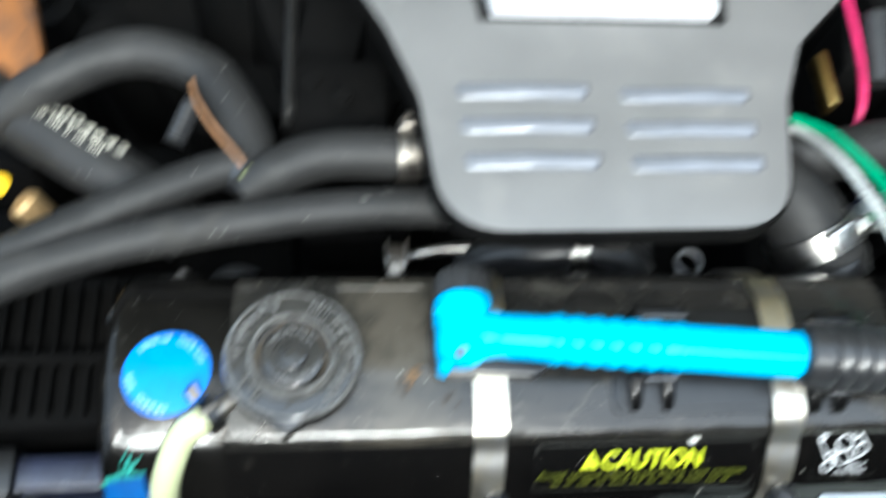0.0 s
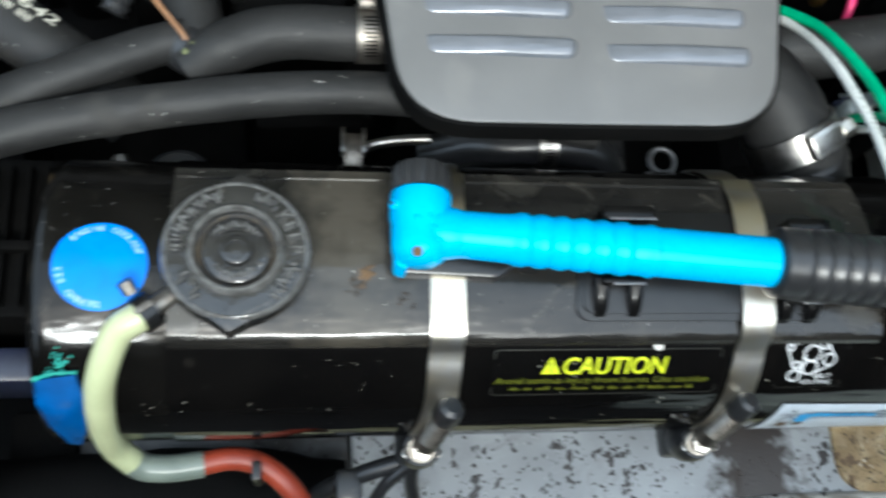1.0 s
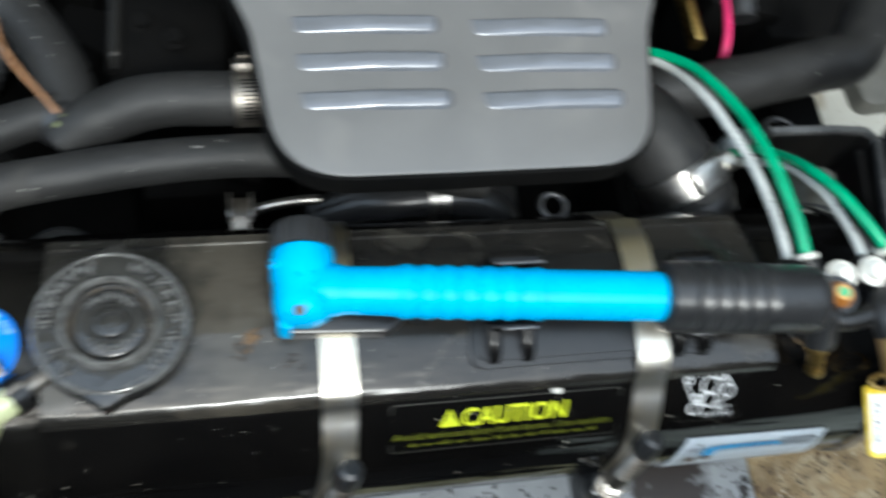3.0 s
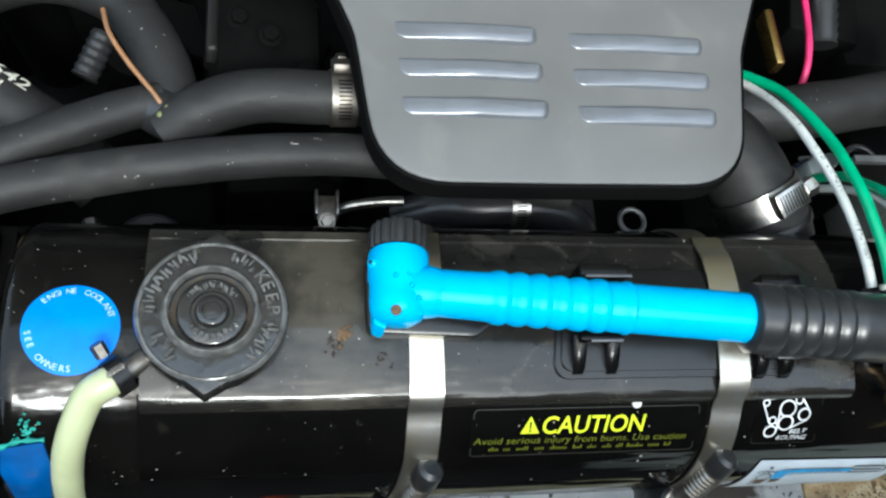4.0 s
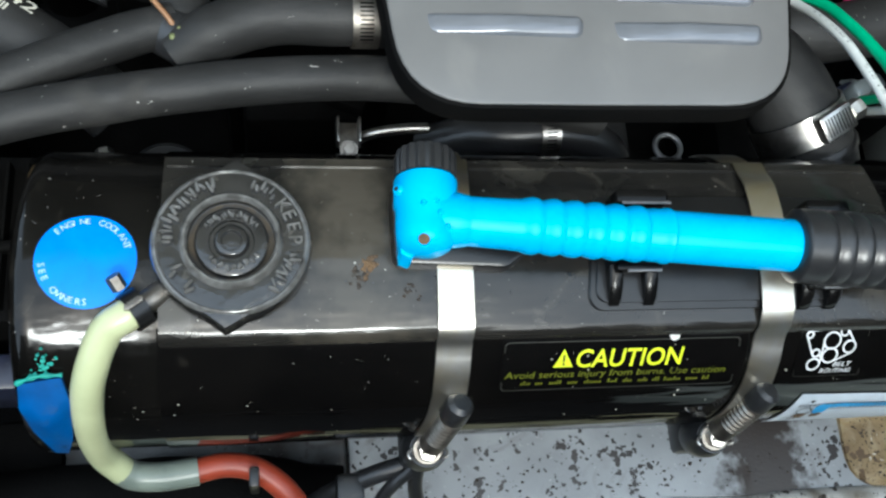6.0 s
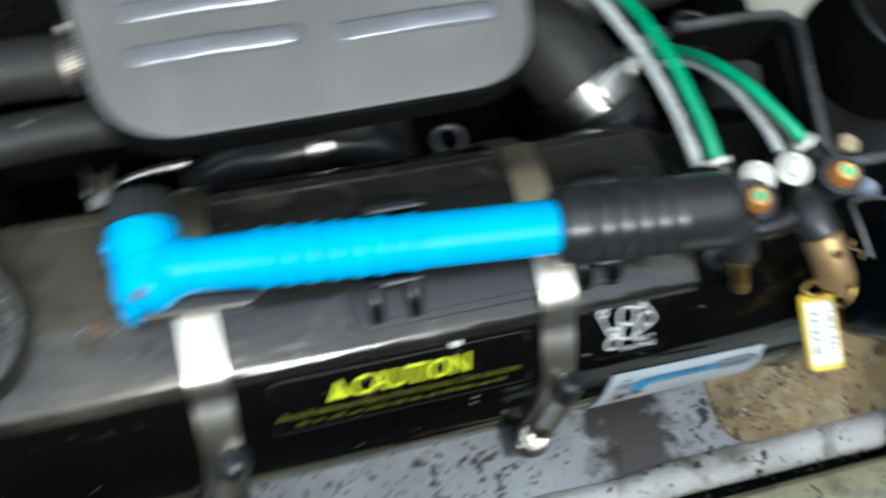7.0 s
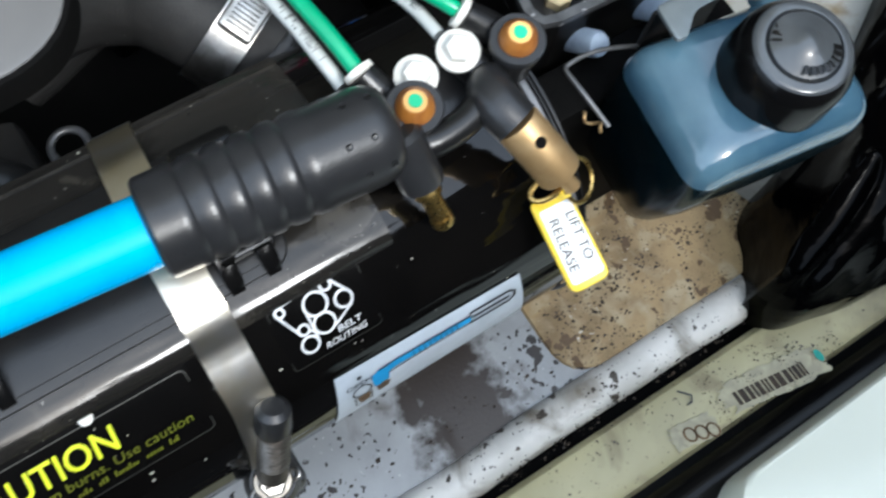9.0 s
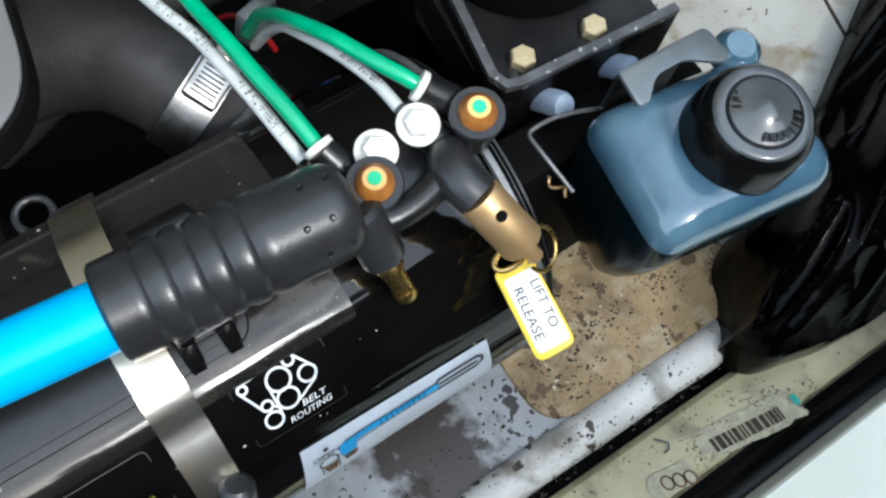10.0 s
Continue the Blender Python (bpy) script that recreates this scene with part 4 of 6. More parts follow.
part("band", lathe([(0.0035, 0.0063), (0.0035, 0.0070), (0.0095, 0.0070), (0.0095, 0.0063)], nip_o, nip_d, 24, closed=False), "bracket", clampo)
for k in range(5):
    part("lug", box(nip_o + nip_d * (0.0035 + 0.0012 * k) + Vector((-0.0012, -0.0012, 0.0062)), nip_o + nip_d * (0.0035 + 0.0012 * k) + Vector((0.0008, 0.0008, 0.0082)), 0.0002), "dull_steel", clampo)
part("screw", lathe([(0, 0.0026), (0.005, 0.0026)], nip_o + nip_d * 0.0070 + Vector((-0.004, 0.006, 0.0055)), (-0.4, 0.6, 0.5), 6), "dull_steel", clampo)
# blue tape flap on the tank's end
flap = bmesh.new()
outline = [(-0.1365, 44), (-0.1225, 42), (-0.1205, 52), (-0.1225, 72), (-0.1265, 86), (-0.1305, 84), (-0.1345, 66), (-0.1372, 54)]
lo_ring = [flap.verts.new(on_tank(x, a, 0.0582)) for x, a in outline]
hi_ring = [flap.verts.new(on_tank(x, a, 0.0600)) for x, a in outline]
for k in range(8):
    flap.faces.new((lo_ring[k], lo_ring[(k + 1) % 8], hi_ring[(k + 1) % 8], hi_ring[k]))
cen = flap.verts.new(on_tank(-0.1285, 60, 0.0625))
for k in range(8):
    flap.faces.new((hi_ring[k], hi_ring[(k + 1) % 8], cen))
flap.faces.new(lo_ring[::-1])
bmesh.ops.subdivide_edges(flap, edges=flap.edges[:], cuts=2, use_grid_fill=True, smooth=0.5)
fl = solid("blue_tape", flap, "tape_blue", "crumpled blue tape patch on the end of the tank", "tape")
part("torn_edge", tube([on_tank(-0.1370, 44, 0.0595), on_tank(-0.1300, 41, 0.0605), on_tank(-0.1220, 41, 0.0598)], lambda t: 0.0008 + 0.0003 * math.sin(20 * t), 8, 8, lumps=0.5), "teal", fl, "teal crusted edge")
part("crust", grit(-0.130, 38, 0.0030, 26, 0.0008, 12), "teal", fl)

# ---- blue tool on its bracket ----
bracket = thing("tool_bracket", "black plastic tool bracket with clip tabs on the tank", "bracket", (0.115, 0.048, 0.13))


def crown(y):
    """The height of the tank's top plate at y."""
    return TANK_Z - 0.0253 + math.sqrt(0.0850 ** 2 - (y - TANK_Y) ** 2)


def pad(x0, x1, y0, y1, rc, low, high, slant=0.0, n=28):
    """A plate with rounded corners that follows the crown."""
    bm, rows = bmesh.new(), []
    ys = [y0 + (y1 - y0) * (0.5 - 0.5 * math.cos(math.pi * k / n)) for k in range(n + 1)]
    for y in ys:
        d = max(0.0, rc - min(y - y0, y1 - y))
        cut = rc - math.sqrt(max(0.0, rc * rc - d * d))
        a, b = x0 + cut + slant * (y - y0), x1 - cut + slant * (y - y0)
        rows.append([bm.verts.new((x, y, crown(y) + hh)) for x, hh in ((a, low), (b, low), (b, high - 0.0005), (b - 0.0005, high), (a + 0.0005, high), (a, high - 0.0005))])
    for p, q in zip(rows, rows[1:]):
        for k in range(6):
            bm.faces.new((p[k], p[(k + 1) % 6], q[(k + 1) % 6], q[k]))
    bm.faces.new(rows[0])
    bm.faces.new(rows[-1][::-1])
    return bm


part("base_plate", pad(0.0605, 0.1635, 0.0260, 0.0705, 0.006, -0.001, 0.0012, 0.10), "plastic", bracket)
part("raised_field", pad(0.0630, 0.1610, 0.0285, 0.0680, 0.005, 0.0005, 0.0020, 0.10), "plastic", bracket)
for x0, x1, yf, yb, ln in ((0.0690, 0.0865, 0.0385, 0.0640, 0.0112), (0.1450, 0.1600, 0.0310, 0.0600, 0.0060)):
    hook = part("clip_tab", box((x0 + 0.002, yb - 0.0015, 0.130), (x1 + 0.005, yb + 0.0040, 0.1425), 0.0014), "black_skirt", bracket)
    part("worn_edge", box((x0 + 0.004, yb - 0.0022, 0.1418), (x1 + 0.0055, yb - 0.0010, 0.1428), 0.0003), "bare_edge", hook)
    hook = part("clip_tab", box((x0, yf - 0.001, 0.134), (x1, yf + 0.002, 0.1395), 0.001), "black_skirt", bracket)
    part("worn_edge", box((x0 + 0.004, yf - 0.0016, 0.1386), (x1 - 0.0005, yf - 0.0006, 0.1397), 0.0003), "bare_edge", hook)
    for x in (x0 - 0.0010, x1 - 0.0050):
        leg = bmesh.new()
        rows = []
        for y, half, top in ((yf + 0.002, 0.0026, 0.0075), (yf - 0.36 * ln, 0.0025, 0.0064), (yf - 0.80 * ln, 0.0023, 0.0044), (yf - ln, 0.0019, 0.0024)):
            zz = crown(y)
            rows.append([leg.verts.new((x + 0.0022 + dx, y, zz + hh)) for dx, hh in ((-half, -0.001), (half, -0.001), (half, top - 0.0006), (half - 0.0006, top), (-half + 0.0006, top), (-half, top - 0.0006))])
        for p, q in zip(rows, rows[1:]):
            for k in range(6):
                leg.faces.new((p[k], p[(k + 1) % 6], q[(k + 1) % 6], q[k]))
        leg.faces.new(rows[0])
        leg.faces.new(rows[-1][::-1])
        part("clip_leg", leg, "black_skirt", bracket)
part("head_foot", slab(rounded([(-0.0110, 0.0425, 0.004), (0.0300, 0.0405, 0.006), (0.0400, 0.0480, 0.006), (0.012, 0.070, 0.008), (-0.0110, 0.0740, 0.006)]), 0.1275, 0.1355, 0.002), "plastic", bracket)

tool = thing("blue_hand_tool", "bright blue plastic lever tool with black knob and ribbed grip", "tool", (0.07, 0.05, 0.135))
HA, HB = Vector((-0.0010, 0.0462, 0.1440)), Vector((0.0004, 0.0700, 0.1440))
hd = (HB - HA).normalized()
hl = (HB - HA).length
part("head", lathe([(-0.0040, 0.002), (-0.0034, 0.0060), (-0.0015, 0.0088), (0.001, 0.0101), (0.005, 0.0105), (hl - 0.012, 0.0105), (hl - 0.0105, 0.0112), (hl - 0.001, 0.0112), (hl, 0.0106)], HA, hd, 40), "blue_tool", tool)
part("knob", lathe([(hl, 0.0094), (hl + 0.0008, 0.0110), (hl + 0.0085, 0.0110), (hl + 0.0105, 0.0100), (hl + 0.0112, 0.0075)], HA, hd, 144, flute=18, depth=0.09), "rubber", tool, "black fluted knob")
TA, TB = Vector((0.004, 0.0550, 0.1450)), Vector((0.1365, 0.0433, 0.1475))
td = (TB - TA).normalized()
tl = (TB - TA).length
pr = [(0.0, 0.0086), (0.004, 0.0086), (0.024, 0.0090), (0.0275, 0.0092)]
for k in range(6):
    s = 0.0285 + 0.0076 * k
    pr += [(s, 0.0092), (s + 0.0014, 0.0097), (s + 0.0030, 0.0101), (s + 0.0050, 0.0102), (s + 0.0064, 0.0098), (s + 0.0072, 0.0092)]
pr += [(0.0765, 0.0096), (0.0800, 0.0096), (0.0808, 0.0101), (0.0826, 0.0101), (0.0834, 0.0094), (tl, 0.0097)]
part("lever", lathe(pr, TA, td, 48), "blue_tool", tool)
part("shoulder", lathe([(-0.006, 0.0070), (-0.003, 0.0090), (0.006, 0.0098), (0.010, 0.0090)], TA, td, 36), "blue_tool", tool)
part("skirt", slab(rounded([(-0.0098, 0.0430, 0.002), (-0.0050, 0.0405, 0.002), (-0.0065, 0.060, 0.002), (-0.0098, 0.060, 0.002)]), 0.132, 0.1435, 0.001), "blue_tool", tool)
part("pin", lathe([(0, 0.0019), (0.0005, 0.0019), (0.0008, 0.0015)], (-0.0030, 0.0450, 0.1526), (0, -0.3, 1), 18), "grime", tool, "reddish rivet end")
part("peg", lathe([(0, 0.0021), (0.002, 0.0021), (0.0028, 0.0014)], (-0.0090, 0.0640, 0.1480), (-0.7, 0.05, 0.7), 16), "blue_tool", tool)
part("peg_hole", lathe([(0.0026, 0.0009), (0.0030, 0.0008)], (-0.0090, 0.0640, 0.1480), (-0.7, 0.05, 0.7), 12), "label_black", tool)
for x, y in ((0.003, 0.054), (0.006, 0.0575), (0.0075, 0.052), (0.0055, 0.0495), (0.002, 0.0585), (-0.0025, 0.0575), (0.0, 0.0605), (0.009, 0.0555)):
    zz = max(0.1440 + math.sqrt(max(0, 0.0105 ** 2 - x * x)), 0.1450 + math.sqrt(max(0, 0.0088 ** 2 - (y - 0.0548) ** 2)) if x > 0.003 else 0)
    part("bump", lathe([(-0.002, 0.0011), (0.0000, 0.0011), (0.0007, 0.0006)], (x, y, zz), (x * 40, 0, 1), 12), "blue_tool", tool)
GA, GB = Vector((0.1335, 0.0436, 0.1476)), Vector((0.2010, 0.0375, 0.1490))
gd = (GB - GA).normalized()
gl = (GB - GA).length
pr = [(0.0, 0.0100), (0.0004, 0.0126), (0.0014, 0.0136), (0.0085, 0.0138)]
for k in range(5):
    s = 0.0105 + 0.0068 * k
    pr += [(s, 0.0139), (s + 0.0007, 0.0134), (s + 0.0013, 0.0131), (s + 0.0021, 0.0133), (s + 0.0034, 0.0139), (s + 0.0060, 0.0140)]
pr += [(0.0455, 0.0136), (0.060, 0.0137), (gl - 0.004, 0.0130), (gl - 0.0012, 0.0112), (gl, 0.0080)]
grip = part("grip", lathe(pr, GA, gd, 48), "rubber", tool, "ribbed black rubber grip")
side = gd.cross(Vector((0, 0, 1))).normalized()
for s in (0.0520, 0.0590):
    for w in (-62, -18, 28, 66):
        nrm = (Vector((0, 0, 1)) * math.cos(radians(w)) + side * math.sin(radians(w))).normalized()
        part("dimple", lathe([(0.0, 0.0010), (0.0003, 0.0009), (0.0001, 0.0006)], GA + gd * (s + (0.003 if w in (-18, 66) else 0)) + nrm * 0.01358, nrm, 14), "plastic", grip)

# ---- release fittings at the end of the grip ----
fit_ob = thing("air_fitting", "black plastic tee fitting with amber caps and brass nipples", "fitting", (0.222, 0.04, 0.129))
part("tee_body", tube([(0.2020, 0.0340, 0.1440), (0.2085, 0.0300, 0.1440), (0.2200, 0.0305, 0.1445), (0.2310, 0.0345, 0.1455)], 0.0044, 20, 6), "plastic", fit_ob)
part("mount_block", box((0.210, 0.036, 0.1265), (0.241, 0.056, 0.1375), 0.003), "rubber", fit_ob)
for top, tilt, size in (((0.2082, 0.0383, 0.1535), (-0.10, -0.10, 1), 1.0), ((0.2425, 0.0402, 0.1575), (-0.10, -0.10, 1), 1.0)):
    d = Vector(tilt).normalized()
    t = Vector(top)
    part("collar", lathe([(-0.020, 0.0060), (-0.0085, 0.0062), (-0.0080, 0.0074), (-0.0035, 0.0080), (-0.0028, 0.0076), (-0.0028, 0.0055)], t, d, 32), "rubber", fit_ob)
    capb = part("amber_cap", lathe([(-0.0035, 0.0056), (-0.001, 0.0052), (0.0012, 0.0034)], t, d, 28), "amber", fit_ob, "amber cap with a green centre")
    part("cap_rim", lathe([(0.0008, 0.0034), (0.0014, 0.0031), (0.0014, 0.0022)], t, d, 24), "amber_pale", capb)
    part("green_centre", lathe([(0.0010, 0.0021), (0.0018, 0.0019)], t, d, 20), "green_dot", capb, "bright green centre")
E2 = Vector((0.2026, 0.0228, 0.1372))
nd = (Vector((0.2048, 0.0124, 0.1250)) - E2).normalized()
part("elbow", lathe([(-0.0180, 0.0050), (-0.0165, 0.0066), (-0.0015, 0.0064), (-0.0003, 0.0058)], E2, nd, 28), "rubber", fit_ob)
part("nipple", lathe([(-0.001, 0.0034), (0.001, 0.0041), (0.0030, 0.0041), (0.0034, 0.0031), (0.0115, 0.0030), (0.0117, 0.0034), (0.0140, 0.0033), (0.0148, 0.0027)], E2, nd, 24), "brass", fit_ob, "brass nipple")
vo, ve = Vector((0.2314, 0.0238, 0.1462)), Vector((0.2402, 0.0052, 0.1320))
vd = (ve - vo).normalized()
vl = (ve - vo).length
part("elbow", tube([(0.2335, 0.0385, 0.1440), (0.2308, 0.0345, 0.1462), (0.2300, 0.0290, 0.1470), vo + vd * 0.0015], lambda t: 0.0058 + 0.0012 * min(1, 2 * t), 24, 6), "rubber", fit_ob)
part("release_valve", lathe([(0.001, 0.0064), (0.002, 0.0068), (vl - 0.004, 0.0068), (vl - 0.003, 0.0063), (vl - 0.003, 0.0040)], vo, vd, 32), "bronze", fit_ob, "bronze release valve body")
part("valve_hole", lathe([(0, 0.0017), (0.0004, 0.0017)], vo + vd * 0.0075 + (Vector((-0.25, -0.25, 1)) - vd * Vector((-0.25, -0.25, 1)).dot(vd)).normalized() * 0.0067, Vector((-0.25, -0.25, 1)) - vd * Vector((-0.25, -0.25, 1)).dot(vd), 16), "engine", fit_ob)
part("release_pin", lathe([(vl - 0.004, 0.0025), (vl + 0.003, 0.0025), (vl + 0.0036, 0.0020)], vo, vd, 18), "bronze", fit_ob)
for k, (x, y, zz) in enumerate(((0.2152, 0.0480, 0.1465), (0.2287, 0.0480, 0.1490))):
    d = Vector((-0.15, -0.22, 1)).normalized()
    b = thing("nylon_bolt", "white nylon hex bolt with a round flange on the fitting", "bolt", (x, y, zz), "white bolts on the fitting")
    part("flange", lathe([(-0.008, 0.0030), (-0.0005, 0.0030), (0, 0.0062), (0.0012, 0.0062), (0.0016, 0.0056)], (x, y, zz), d, 30), "white_nylon", b)
    part("bolt_head", lathe([(0.001, 0.0040), (0.0040, 0.0040), (0.0046, 0.0034)], (x, y, zz), d, 6), "white_nylon", b, smooth=None)

ring = thing("key_ring", "thin brass split ring through the release pin", "ring", (0.246, 0.004, 0.127))
rc, rn = Vector((0.2455, 0.0048, 0.1270)), Vector((0.45, -0.75, 0.9)).normalized()
ra = rn.cross(Vector((0, 0, 1))).normalized()
rb2 = rn.cross(ra)
part("wire_loop", tube([rc + 0.0066 * (ra * math.cos(a) + rb2 * math.sin(a)) for a in [0.5 * k for k in range(13)]], 0.0007, 8, 4), "brass", ring)
part("wire_loop", tube([Vector((0.2368, 0.0080, 0.1252)) + Vector((0.0050 * math.cos(a), 0.0030 * math.sin(a), 0.002 * math.cos(a))) for a in [0.5 * k for k in range(13)]], 0.0009, 8, 4), "brass", ring)

tag = thing("release_tag", "yellow plastic tag with a white lettered face hanging from the ring", "tag", (0.2375, -0.006, 0.11))
# tag plane from its top left corner: across and down
t0 = Vector((0.2318, 0.0082, 0.1185))
tu = Vector((0.0113, 0.0004, 0.0036)).normalized()
tv = (Vector((0.2288, -0.0190, 0.1105)) - t0).normalized()
tn = tu.cross(tv).normalized()
tu = (tu - tv * tu.dot(tv)).normalized()
if tn.z < 0:
    tn = -tn
tm = Matrix((tu, tv, tn)).transposed().to_4x4()
tm.translation = t0
part("tag_plate", slab(rounded([(0, 0, 0.0022), (0.0125, 0.0, 0.0022), (0.0142, 0.0290, 0.0032), (0.0012, 0.0300, 0.0032)]), -0.0012, 0.0006, 0.0006, m=tm), "tag_yellow", tag)
part("tag_face", slab(rounded([(0.0018, 0.0035, 0.001), (0.0118, 0.0030, 0.001), (0.0130, 0.0268, 0.0015), (0.0024, 0.0276, 0.0015)]), 0.0005, 0.0009, 0.0, m=tm), "tag_white", tag, "white paper face")
part("lettering", letters("LIFT TO", 0.0030, lambda u, v: tm @ Vector((0.0083 + v + 0.0005, 0.0068 + u, 0.0012)), width=0.0150), "label_black", tag, smooth=None)
part("lettering", letters("RELEASE", 0.0030, lambda u, v: tm @ Vector((0.0033 + v, 0.0072 + u, 0.0012)), width=0.0165), "label_black", tag, smooth=None)

# thin air tubing, a green and a pale tube to each valve
TUBES = (
    ("green_tube", "green", [(0.2026, 0.0574, 0.1460), (0.2004, 0.0694, 0.1500), (0.1983, 0.0826, 0.1515), (0.1969, 0.0971, 0.1510), (0.1959, 0.1106, 0.1480), (0.1954, 0.1241, 0.1435), (0.1934, 0.1380, 0.1380), (0.1910, 0.1508, 0.1320), (0.1878, 0.1623, 0.1260), (0.1820, 0.1713, 0.1200), (0.1755, 0.1786, 0.1140), (0.1640, 0.1840, 0.1050)], 0.0024),
    ("white_tube", "pale grey", [(0.1983, 0.0589, 0.1400), (0.1969, 0.0686, 0.1425), (0.1956, 0.0806, 0.1435), (0.1938, 0.0952, 0.1430), (0.1923, 0.1091, 0.1410), (0.1889, 0.1230, 0.1390), (0.1863, 0.1376, 0.1350), (0.1832, 0.1498, 0.1300), (0.1800, 0.1642, 0.1210), (0.1744, 0.1739, 0.1140), (0.1620, 0.1800, 0.1040)], 0.0021),
    ("green_tube", "green", [(0.2345, 0.0562, 0.1530), (0.2311, 0.0610, 0.1550), (0.2261, 0.0703, 0.1555), (0.2222, 0.0818, 0.1530), (0.2196, 0.0930, 0.1470), (0.2187, 0.1036, 0.1385), (0.2190, 0.1142, 0.1270), (0.2195, 0.1250, 0.1130), (0.2180, 0.1330, 0.0950)], 0.0023),
    ("white_tube", "pale grey", [(0.2280, 0.0560, 0.1470), (0.2273, 0.0665, 0.1460), (0.2247, 0.0771, 0.1452), (0.2216, 0.0863, 0.1440), (0.2199, 0.0969, 0.1380), (0.2200, 0.1078, 0.1280), (0.2202, 0.1161, 0.1160), (0.2205, 0.1221, 0.1060), (0.2190, 0.1300, 0.0900)], 0.0019),
)
for kind, colour, pts, r in TUBES:
    ob = thing("air_tube", "thin %s air tube running to the black fitting" % colour, "tube", pts[0], "air tubes")
    part("tubing", tube(pts, r, 16, 10), kind, ob)
    d = Vector(pts[0]) - Vector(pts[1])
    if kind == "white_tube":
        line, ink = spline(pts, 40), bmesh.new()
        rp = random.Random(len(pts))
        for i in range(12, len(line) - 60):
            if rp.random() < 0.42 and (i // 34) % 3:
                c, dv = line[i], (line[i + 1] - line[i]).normalized()
                side2 = dv.cross(Vector((0, 0, 1))).normalized()
                for w in (-0.45, 0.0, 0.45):
                    if rp.random() < 0.6:
                        nv = (Vector((0, 0, 1)) - dv * dv.z).normalized() * math.cos(w) + side2 * math.sin(w)
                        q = c + nv * (r + 0.00008)
                        sv = dv.cross(nv) * 0.00035
                        ink.faces.new([ink.verts.new(q + e) for e in (-sv, -sv + dv * 0.00028, sv + dv * 0.00028, sv)])
        tagged(part("print", ink, "bracket", ob, "worn grey print", smooth=None), kind="stuff")
    if kind == "green_tube":
        part("end_collar", lathe([(-0.0012, 0.0030), (-0.001, 0.0046), (0.0008, 0.0046), (0.0012, 0.0040)], pts[0], d, 24), "white_nylon", ob, "white push-fit collar")
    part("sleeve", lathe([(0.0006, 0.0044), (0.0100, 0.0052), (0.0150, 0.0052)], pts[0], d.normalized() + Vector((0.3, 0, -0.35)), 22), "plastic", ob, "black end sleeve")

# ---- grey louvred cover ----
cover = thing("engine_cover", "grey textured plastic engine cover with six bright louvres", "engine cover", (0.07, 0.16, 0.13))
edge_pts = [(-0.062, 0.262, 0.01), (-0.0300, 0.1995, 0.03), (-0.0170, 0.163, 0.06), (-0.0085, 0.0945, 0.033), (0.0640, 0.0945, 0.30), (0.1465, 0.0970, 0.034), (0.1600, 0.165, 0.06), (0.1730, 0.1980, 0.02), (0.212, 0.238, 0.01), (0.215, 0.262, 0.01)]
edge_line = [p + (Vector((0.072, 0.178)) - p).normalized() * 0.0035 for p in rounded(edge_pts, 8)]
part("cover_shell", slab(edge_line, 0.1440, 0.1500, 0.0016), "cover", cover)
# near-black outline that paints the darkened edge of the cover
part("shade_lip", slab([p - (Vector((0.075, 0.19)) - p).normalized() * 0.0016 for p in edge_line], 0.1385, 0.1490, 0.0012), "engine", cover, "near-black strip for the shade at the cover's edge")


def louvre(x0, x1, y, zz):
    """A pressed hood: a raised back edge, a top that slopes forward and a rounded front."""
    bm = bmesh.new()
    rows = []
    n, w, rc = 48, 0.0041, 0.0046
    for i in range(n + 1):
        t = 0.5 - 0.5 * math.cos(math.pi * i / n)
        x = x0 + (x1 - x0) * t
        d = min(x - x0, x1 - x)
        cut = rc - math.sqrt(max(0.0, rc * rc - max(0.0, rc - d) ** 2))
        fr = -w + cut
        h = 0.0034 * min(1.0, 0.10 + d / 0.0028) ** 0.7 * (0.30 + 0.70 * min(1.0, (x - x0) / 0.030))
        rows.append([bm.verts.new((x, y + yy, zz + hh)) for yy, hh in ((w, -0.0003), (w - 0.0003, h * 0.70), (w - 0.0009, h * 0.95), (w - 0.0018, h), (fr + (w - fr) * 0.40, h * 0.82), (fr + (w - fr) * 0.16, h * 0.62), (fr + (w - fr) * 0.04, h * 0.34), (fr, -0.0003))])
    for a, b in zip(rows, rows[1:]):
        for k in range(7):
            bm.faces.new((a[k], a[k + 1], b[k + 1], b[k]))
    bm.faces.new(rows[0])
    bm.faces.new(rows[-1][::-1])
    return bm


for j in range(3):
    y = 0.1300 + 0.01775 * j
    part("louvre", louvre(0.0040 - 0.0006 * j, 0.0640 - 0.0006 * j, y, 0.1497), "louver", cover, "bright satin louvre", smooth=60)
    part("louvre", louvre(0.0765, 0.1375, y - 0.0005, 0.1497), "louver", cover, "bright satin louvre", smooth=60)
part("seam", slab(rounded([(0.016, 0.2040, 0.003), (0.1345, 0.2055, 0.003), (0.142, 0.262, 0.003), (0.008, 0.262, 0.003)]), 0.1495, 0.1504), "plastic", cover)
part("top_block", slab(rounded([(0.022, 0.2060, 0.003), (0.1285, 0.2075, 0.003), (0.136, 0.262, 0.003), (0.014, 0.262, 0.003)]), 0.149, 0.157, 0.002), "block", cover, "pale grey raised block")

# ---- hoses behind the tank ----


def hose(name, label, pts, r, material="hose", lumps=0.05, group="hoses"):
    return solid(name, tube(pts, r, 28, 10, lumps=lumps), material, label, "hose", group=group)


